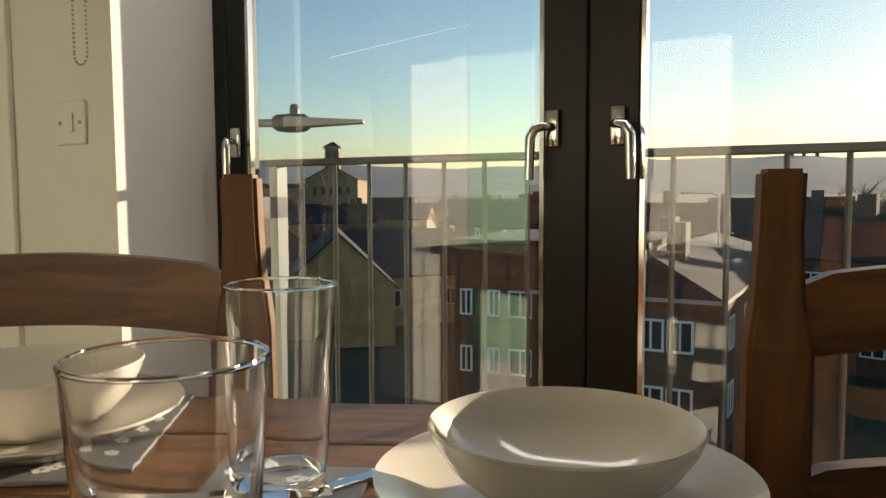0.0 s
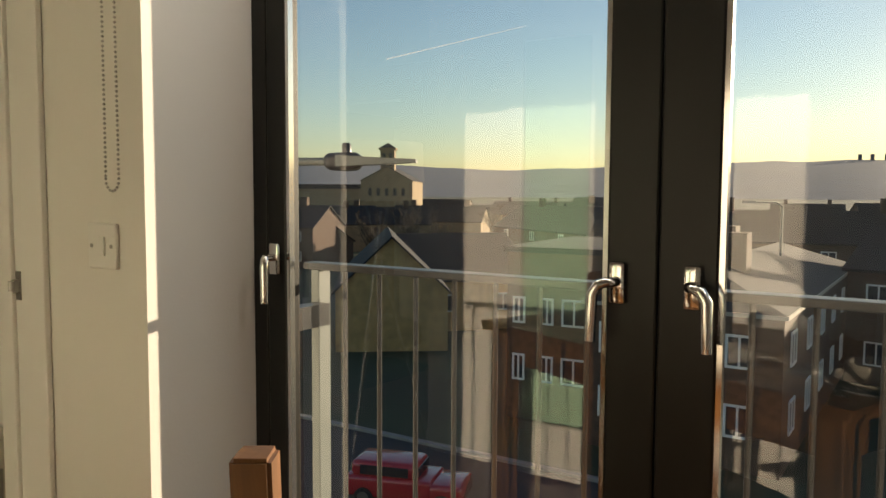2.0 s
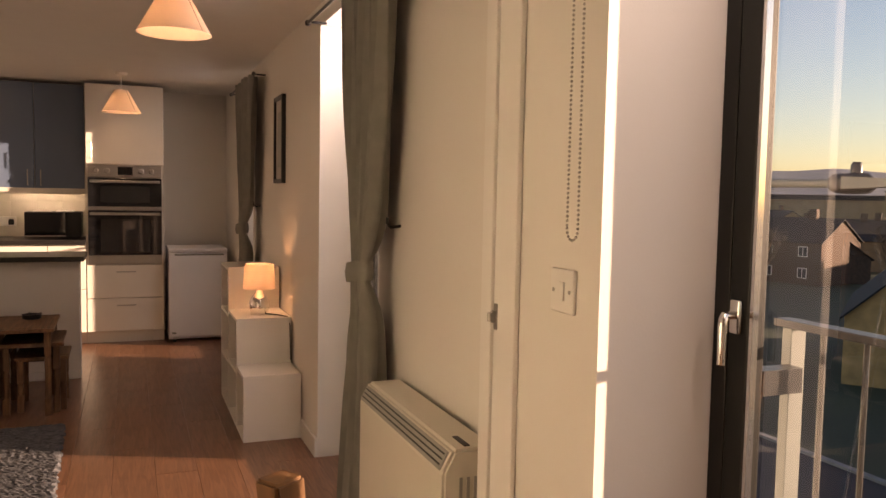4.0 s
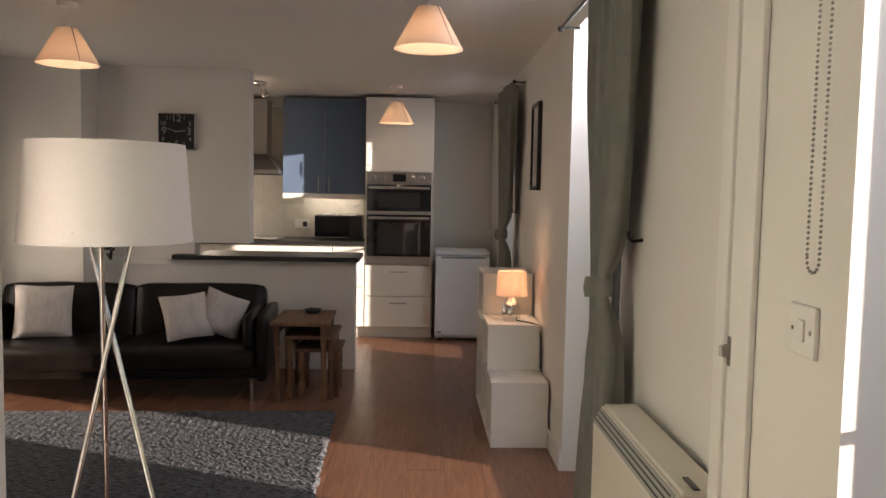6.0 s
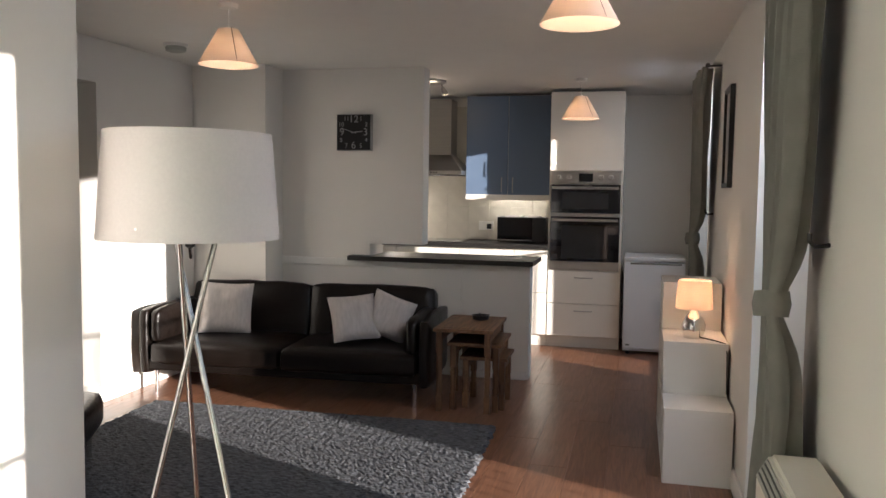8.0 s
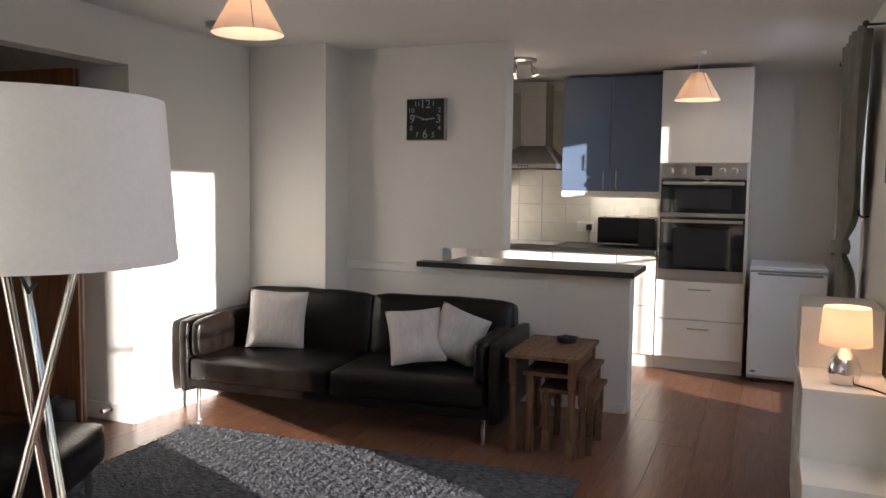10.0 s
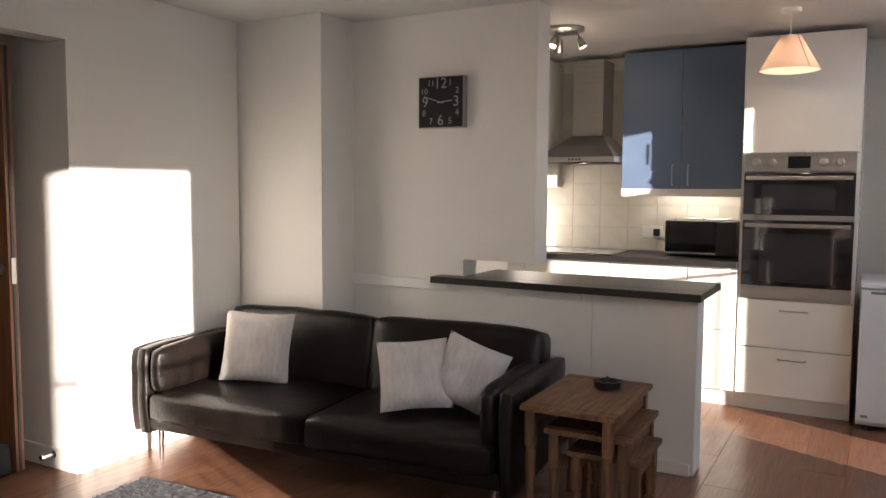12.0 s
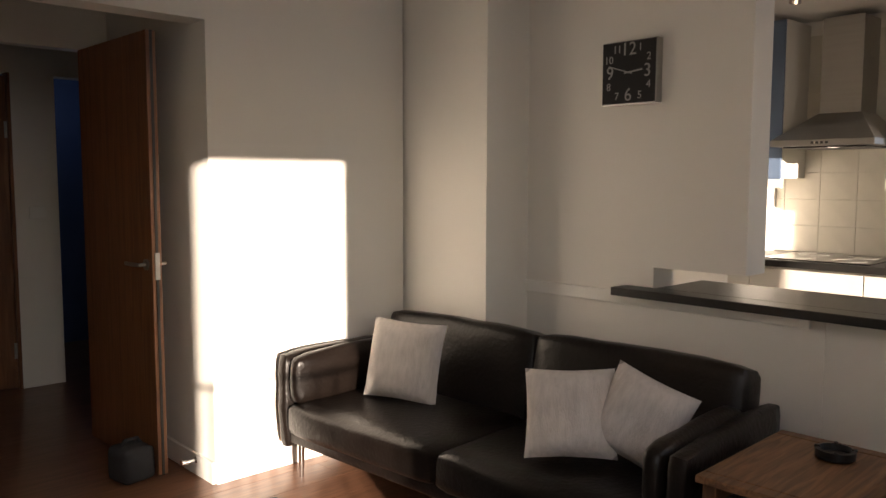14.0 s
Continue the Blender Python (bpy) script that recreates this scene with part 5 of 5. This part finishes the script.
# cream and green flats
c = at_px(21.5, 34)
fl = block("brick_flats", c, 4, 8.6, 9, 7.6, 0, BRICK, SLATE, "flat-roofed brown brick flats with white windows", "building")
for x, y in ((-1.1, 0), (-2.35, 0), (1.15, 0), (-3.7, 0), (2.8, 0)):
    for z in (2.4, 5.0):
        window_in(fl, x, z, 1.15 if x > -2 else 0.6, 1.2, y)
# brown brick flats
c = at_px(12.4, 30)
b1 = thing("brick_flats", (-4.62, 29.9, GZ), 0, "two-storey brown brick flats with white windows and a tiled roof", "building", "buildings outside")
boxes("wall", [(-7.5, 0, 0.0, 24, 0, 5.8)], BRICK, b1)
boxes("parapet", [(-7.65, 0.15, -0.15, 24.1, 5.8, 5.95)], RENDERCREAM, b1, "pale eaves board")
bm = bmesh.new()
q = [bm.verts.new(v) for v in ((-7.6, -0.1, 5.95), (0.1, -0.1, 5.95), (0.1, 24.1, 5.95), (-7.6, 24.1, 5.95), (-3.75, 3.5, 7.4), (-3.75, 20.5, 7.4))]
for f in ((0, 1, 4), (1, 2, 5, 4), (2, 3, 5), (3, 0, 4, 5)):
    bm.faces.new([q[i] for i in f])
rf = part("roof", bm, SLATE, b1)
boxes("chimney", [(-3.2, -2.4, 5, 6, 6.6, 8.6)], BRICK, rf), boxes("chimney", [(-5.2, -4.4, 12, 13, 6.6, 8.6)], BRICK, rf)
for x in (-1.5, -2.6, -5.0, -6.4):
    for z in (1.9, 4.5):
        window_in(b1, x, z, 1.0, 1.25, 0)
for k in range(5):
    for z in (1.9, 4.5):
        f = boxes("window", [(0.0, 0.06, 2.0 + 4 * k + a0, 2.0 + 4 * k + a1, z + z0, z + z1) for a0, a1, z0, z1 in
                             ((-0.6, 0.6, -0.65, -0.56), (-0.6, 0.6, 0.56, 0.65), (-0.6, -0.51, -0.56, 0.56), (0.51, 0.6, -0.56, 0.56), (-0.04, 0.04, -0.56, 0.56))], UPVC, b1, "white window frame")
        boxes("pane", [(0.0, 0.02, 2.0 + 4 * k - 0.51, 2.0 + 4 * k - 0.04, z - 0.56, z + 0.56), (0.0, 0.02, 2.0 + 4 * k + 0.04, 2.0 + 4 * k + 0.51, z - 0.56, z + 0.56)], DARKGLASS, f, "dark glass")
c = at_px(-4, 46)
block("brick_terrace", c, -14, 16, 9, 6.2, 2.2, BRICK, SLATE, "brown brick terrace with white windows", columns=5, chimneys=2)
c = at_px(8, 75)
block("brick_terrace", c, 10, 22, 9, 6.0, 2.6, BRICK, SLATE, "long brick terrace under slate", columns=6, chimneys=2)
# town roofs
rnd = random.Random(7)
for k in range(46):
    deg, dist = rnd.uniform(-24, 66), rnd.uniform(85, 330)
    c = at_px(deg, dist)
    if 31 < deg < 44 and dist < 270:
        continue
    block("town_house", c, rnd.uniform(-35, 50), rnd.uniform(14, 34), rnd.uniform(8, 12), rnd.uniform(3.5, 6.5) - dist * 0.004, rnd.uniform(2, 3.5), rnd.choice((BRICK, STONE, CHURCH, BRICK)), SLATE,
          "distant terraced house with a dark pitched roof", columns=4 if dist < 130 else 0, chimneys=2 if dist < 240 else 0)
for deg, dist, tn in ((33.5, 150, 20), (37.5, 135, 45), (41.5, 150, 30), (45.0, 120, 60)):
    block("town_house", at_px(deg, dist), tn, 18, 10, 4.6, 2.8, CHURCH, SLATE, "distant terraced house with a dark pitched roof", chimneys=2)
# church with its tower
c = at_px(37.0, 236)
ch = block("church", c, 30, 15.5, 40, 13.5, 4.2, CHURCH, SLATE, "sandstone classical church with a pediment and square tower", "church", gable_front=True)
boxes("tower", [(-2.1, 2.1, 2.0, 6.2, 15, 22.8)], CHURCH, ch), boxes("tower_cornice", [(-2.6, 2.6, 1.5, 6.7, 22.8, 23.4)], CHURCH, ch)
bm = bmesh.new()
q = [bm.verts.new(v) for v in ((-2.4, 1.7, 23.4), (2.4, 1.7, 23.4), (2.4, 6.5, 23.4), (-2.4, 6.5, 23.4), (0, 4.1, 25.0))]
for i in range(4):
    bm.faces.new((q[i], q[(i + 1) % 4], q[4]))
part("tower_cap", bm, SLATE, ch)
for k in range(5):
    boxes("window_slit", [(-5 + 2.5 * k - 0.5, -5 + 2.5 * k + 0.5, -0.1, 0.02, 9.0, 11.2)], DARKGLASS, ch, "dark window")
for x in (-1.0, 1.0):
    boxes("belfry_opening", [(x - 0.5, x + 0.5, 1.9, 2.02, 18, 21.8)], DARKGLASS, ch, "dark belfry opening")
boxes("side_hall", [(-40, -8, 8, 30, 0, 11.0)], CHURCH, ch), boxes("side_roof", [(-40.5, -7.8, 7.5, 30.5, 11.0, 12.4)], SLATE, ch)
# hills and far towers
bm = bmesh.new()
last = None
for i in range(121):
    deg = -45 + i * 1.1
    p = at_px(deg, 2600)
    hgt = 92 + 26 * noise.noise(Vector((deg * 0.05, 0.3, 0))) + 10 * noise.noise(Vector((deg * 0.3, 2, 0))) + 4 * noise.noise(Vector((deg * 1.3, 5, 0)))
    far = at_px(deg, 3200)
    ring = [bm.verts.new((at_px(deg, 1500).x, at_px(deg, 1500).y, GZ)), bm.verts.new((p.x, p.y, hgt * 0.75)), bm.verts.new((far.x, far.y, hgt * 1.2))]
    if last:
        for a_, b_ in ((0, 1), (1, 2)):
            bm.faces.new((last[a_], last[b_], ring[b_], ring[a_]))
    last = ring
tagged(part("backdrop", bm, HILL, smooth=True), "hills on the horizon with haze put into their blue colour", "hills", kind="structure")
for deg in (5.0, 4.3, 3.5):
    p = at_px(deg, 3150)
    tw = thing("tower_block", (p.x, p.y, 95), 10, "distant tower block on the skyline", "tower block", "tower blocks")
    # same haze-tinted colour as the hills
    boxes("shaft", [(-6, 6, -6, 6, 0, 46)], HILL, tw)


def bare_tree(place, h, seed):
    t = thing("bare_tree", place, 0, "leafless winter tree among the houses", "tree", "bare trees")
    r = random.Random(seed)
    bm = bmesh.new()
    tube(bm, [(0, 0, 0), (0.1, 0, h * 0.3), (0, 0.1, h * 0.5)], [h * 0.03, h * 0.022, h * 0.015], 8)
    part("trunk", bm, LEAFY, t, smooth=True)
    bm = bmesh.new()
    for k in range(14):
        a, l = r.uniform(0, 6.28), h * r.uniform(0.35, 0.6)
        s = Vector((0, 0, h * r.uniform(0.25, 0.5)))
        e = s + Vector((math.cos(a) * l * 0.55, math.sin(a) * l * 0.55, l * r.uniform(0.5, 0.9)))
        tube(bm, [s, (s + e) / 2 + Vector((0, 0, -0.03 * h)), e], [h * 0.012, h * 0.008, h * 0.003], 5)
        for j in range(12):
            b0 = s + (e - s) * r.uniform(0.3, 1)
            e2 = b0 + Vector((r.uniform(-1, 1), r.uniform(-1, 1), r.uniform(0.1, 1))) * h * 0.14
            tube(bm, [b0, e2], [h * 0.004, h * 0.0015], 3)
            for q in range(4):
                b3 = b0 + (e2 - b0) * r.uniform(0.3, 1)
                tube(bm, [b3, b3 + Vector((r.uniform(-1, 1), r.uniform(-1, 1), r.uniform(0.1, 1))) * h * 0.06], [h * 0.002, h * 0.001], 3)
    part("crown", bm, LEAFY, t)


for k, (deg, dist, h) in enumerate(((-2.5, 60, 11), (-0.5, 66, 10), (0.5, 95, 11), (35.5, 120, 9), (33, 110, 8), (38, 105, 8), (29, 140, 9), (24, 150, 9), (46, 90, 9), (10, 130, 9))):
    bare_tree(at_px(deg, dist, GZ), h, k)
# red car
p = at_px(35.3, 25.5, GZ)
rc = thing("red_car", p, 18, "red parked car on the road below", "car")
bm = bmesh.new()
box(bm, -2.0, 1.0, -0.85, 0.85, 0.30, 1.0, bevel=0.12, seg=3)
box(bm, -1.8, 0.5, -0.76, 0.76, 0.9, 1.48, bevel=0.2, seg=4)
box(bm, 0.8, 2.0, -0.83, 0.83, 0.30, 0.92, bevel=0.14, seg=3)
part("body", bm, RED, rc, smooth=True)
boxes("windscreen", [(0.48, 0.515, -0.6, 0.6, 1.05, 1.36)], DARKGLASS, rc), boxes("rear_window", [(-1.815, -1.78, -0.6, 0.6, 1.05, 1.36)], DARKGLASS, rc)
boxes("side_window", [(-1.45, 0.2, -0.77, -0.745, 1.05, 1.36)], DARKGLASS, rc)
for x, y in ((-1.95, -0.7), (-1.95, 0.7)):
    boxes("tail_lamp", [(x - 0.07, x, y - 0.07, y + 0.07, 0.62, 0.85)], UPVC, rc, "pale lamp cluster")
for x in (-1.3, 1.35):
    for y in (-0.83, 0.83):
        bm = bmesh.new()
        lathe(bm, [(0.2, -0.09), (0.32, -0.08), (0.32, 0.08), (0.2, 0.09)], steps=20, m=pose(x, y, 0.32, 90, 0, 0))
        w = part("wheel", bm, RUBBER, rc, smooth=True)
        bm = bmesh.new()
        lathe(bm, [(0.2, -0.095), (0.2, 0.095)], steps=16, m=pose(x, y, 0.32, 90, 0, 0))
        part("rim", bm, STEEL, w)
# street lamps
d = at_px(43.9, 5.0)
sl = thing("street_lamp", (d.x, d.y, GZ), 28, "grey metal street lamp outside the balcony", "street lamp")
bm = bmesh.new()
tube(bm, [(-1.2, 0, 0), (-1.2, 0, 4), (-1.2, 0, 10.3), (-1.17, 0, 10.42), (-1.10, 0, 10.46), (0.26, 0, 10.46)], [0.06, 0.05, 0.035, 0.03, 0.025, 0.025], 12)
part("column", bm, GREYPOST, sl, smooth=True)
bm = bmesh.new()
soft_box(bm, 0.24, 0.46, -0.06, 0.06, 10.41, 10.51, puff=0.01, round_=0.03)
head = part("gear_case", bm, BLACKRAIL, sl, smooth=True)
bm = bmesh.new()
a = [bm.verts.new(v) for v in ((0.32, -0.10, 10.43), (0.32, 0.10, 10.43), (0.32, 0.10, 10.495), (0.32, -0.10, 10.495))]
b = [bm.verts.new(v) for v in ((0.80, -0.05, 10.455), (0.80, 0.05, 10.455), (0.80, 0.05, 10.475), (0.80, -0.05, 10.475))]
for i in range(4):
    bm.faces.new((a[i], a[(i + 1) % 4], b[(i + 1) % 4], b[i]))
bm.faces.new(a), bm.faces.new(b)
part("lantern", bm, GREYPOST, sl, "flat tapered lantern head")
bm = bmesh.new()
lathe(bm, [(0.03, 10.50), (0.03, 10.56), (0.02, 10.575), (0, 10.575)], (0.37, 0, 0), 14)
part("photocell", bm, BLACKRAIL, sl, smooth=True)
d = at_px(9.5, 45, GZ)
s2 = thing("street_lamp", d, 190, "slim street lamp beside the brick flats", "street lamp")
bm = bmesh.new()
tube(bm, [(0, 0, 0), (0, 0, 9.6), (0.3, 0, 9.8), (1.4, 0, 9.8)], [0.09, 0.06, 0.05, 0.04], 8)
part("column", bm, GREYPOST, s2)
boxes("lantern", [(1.3, 2.0, -0.12, 0.12, 9.75, 9.9)], GREYPOST, s2)
# vapour trail
p, q = at_px(27.0, 3000, 622), at_px(37.0, 3000, 498)
bm = bmesh.new()
u = (q - p)
n_ = Vector((0, 0, 1)).cross(u).normalized()
rows_ = []
for i in range(25):
    f = i / 24
    w = 0.8 + 1.4 * f
    m_ = p + u * f
    rows_.append([bm.verts.new(m_ + Vector((0, 0, w))), bm.verts.new(m_ - Vector((0, 0, w)))])
for a_, b_ in zip(rows_, rows_[1:]):
    bm.faces.new((a_[0], a_[1], b_[1], b_[0]))
# slight emission in place of sunlight shining through the trail
trail = part("vapour_trail", bm, mat("vapour", (0.95, 0.95, 0.95), 1.0, vary=0.02, emit=(1, 0.97, 0.93), emit_power=0.3))
tagged(trail, "thin white vapour trail across the sky", "vapour trail", kind="structure")

# ---- floor planks and wall tiles ----
floor = bpy.data.objects["floor"]
plank_mesh = {}


def piece(name, host, material, x0, x1, y0, y1, z0, z1, cut):
    key = (name, round(x1 - x0, 3), round(y1 - y0, 3), round(z1 - z0, 3))
    if key not in plank_mesh:
        bm = bmesh.new()
        hx, hy, hz = (x1 - x0) / 2, (y1 - y0) / 2, (z1 - z0) / 2
        box(bm, -hx, hx, -hy, hy, -hz, hz, bevel=cut, seg=1)
        me = bpy.data.meshes.new(name)
        bmesh.ops.recalc_face_normals(bm, faces=bm.faces[:])
        bm.to_mesh(me)
        bm.free()
        me.materials.append(material)
        plank_mesh[key] = me
    ob = new(name, plank_mesh[key])
    ob.parent = host
    ob.location = ((x0 + x1) / 2, (y0 + y1) / 2, (z0 + z1) / 2)


PW, PL = 0.192, 1.28
y, row = SL - 0.1, 0
while y < OUT - 0.02:
    x = WEST - 0.15 + (0.0, 0.43, 0.86)[row % 3] - PL
    while x < EAST + 0.15:
        a_, b_ = max(x, WEST - 0.1), min(x + PL, EAST + 0.1)
        if b_ - a_ > 0.05:
            piece("plank", floor, FLOORWOOD, a_ + 0.0006, b_ - 0.0006, y + 0.0006, min(y + PW, OUT - 0.01) - 0.0006, -0.0115, 0.0, 0.0008)
        x += PL
    y += PW
    row += 1
for k in range(9):
    for j in range(6):
        y0, z0 = -1.865 + 0.21 * k, 0.91 + 0.16 * j
        piece("tile", tiles_host, TILE, WEST + 0.0045, WEST + 0.0095, y0 + 0.0015, min(y0 + 0.21, 0.032) - 0.0015, z0 + 0.0015, z0 + 0.1585, 0.0012)
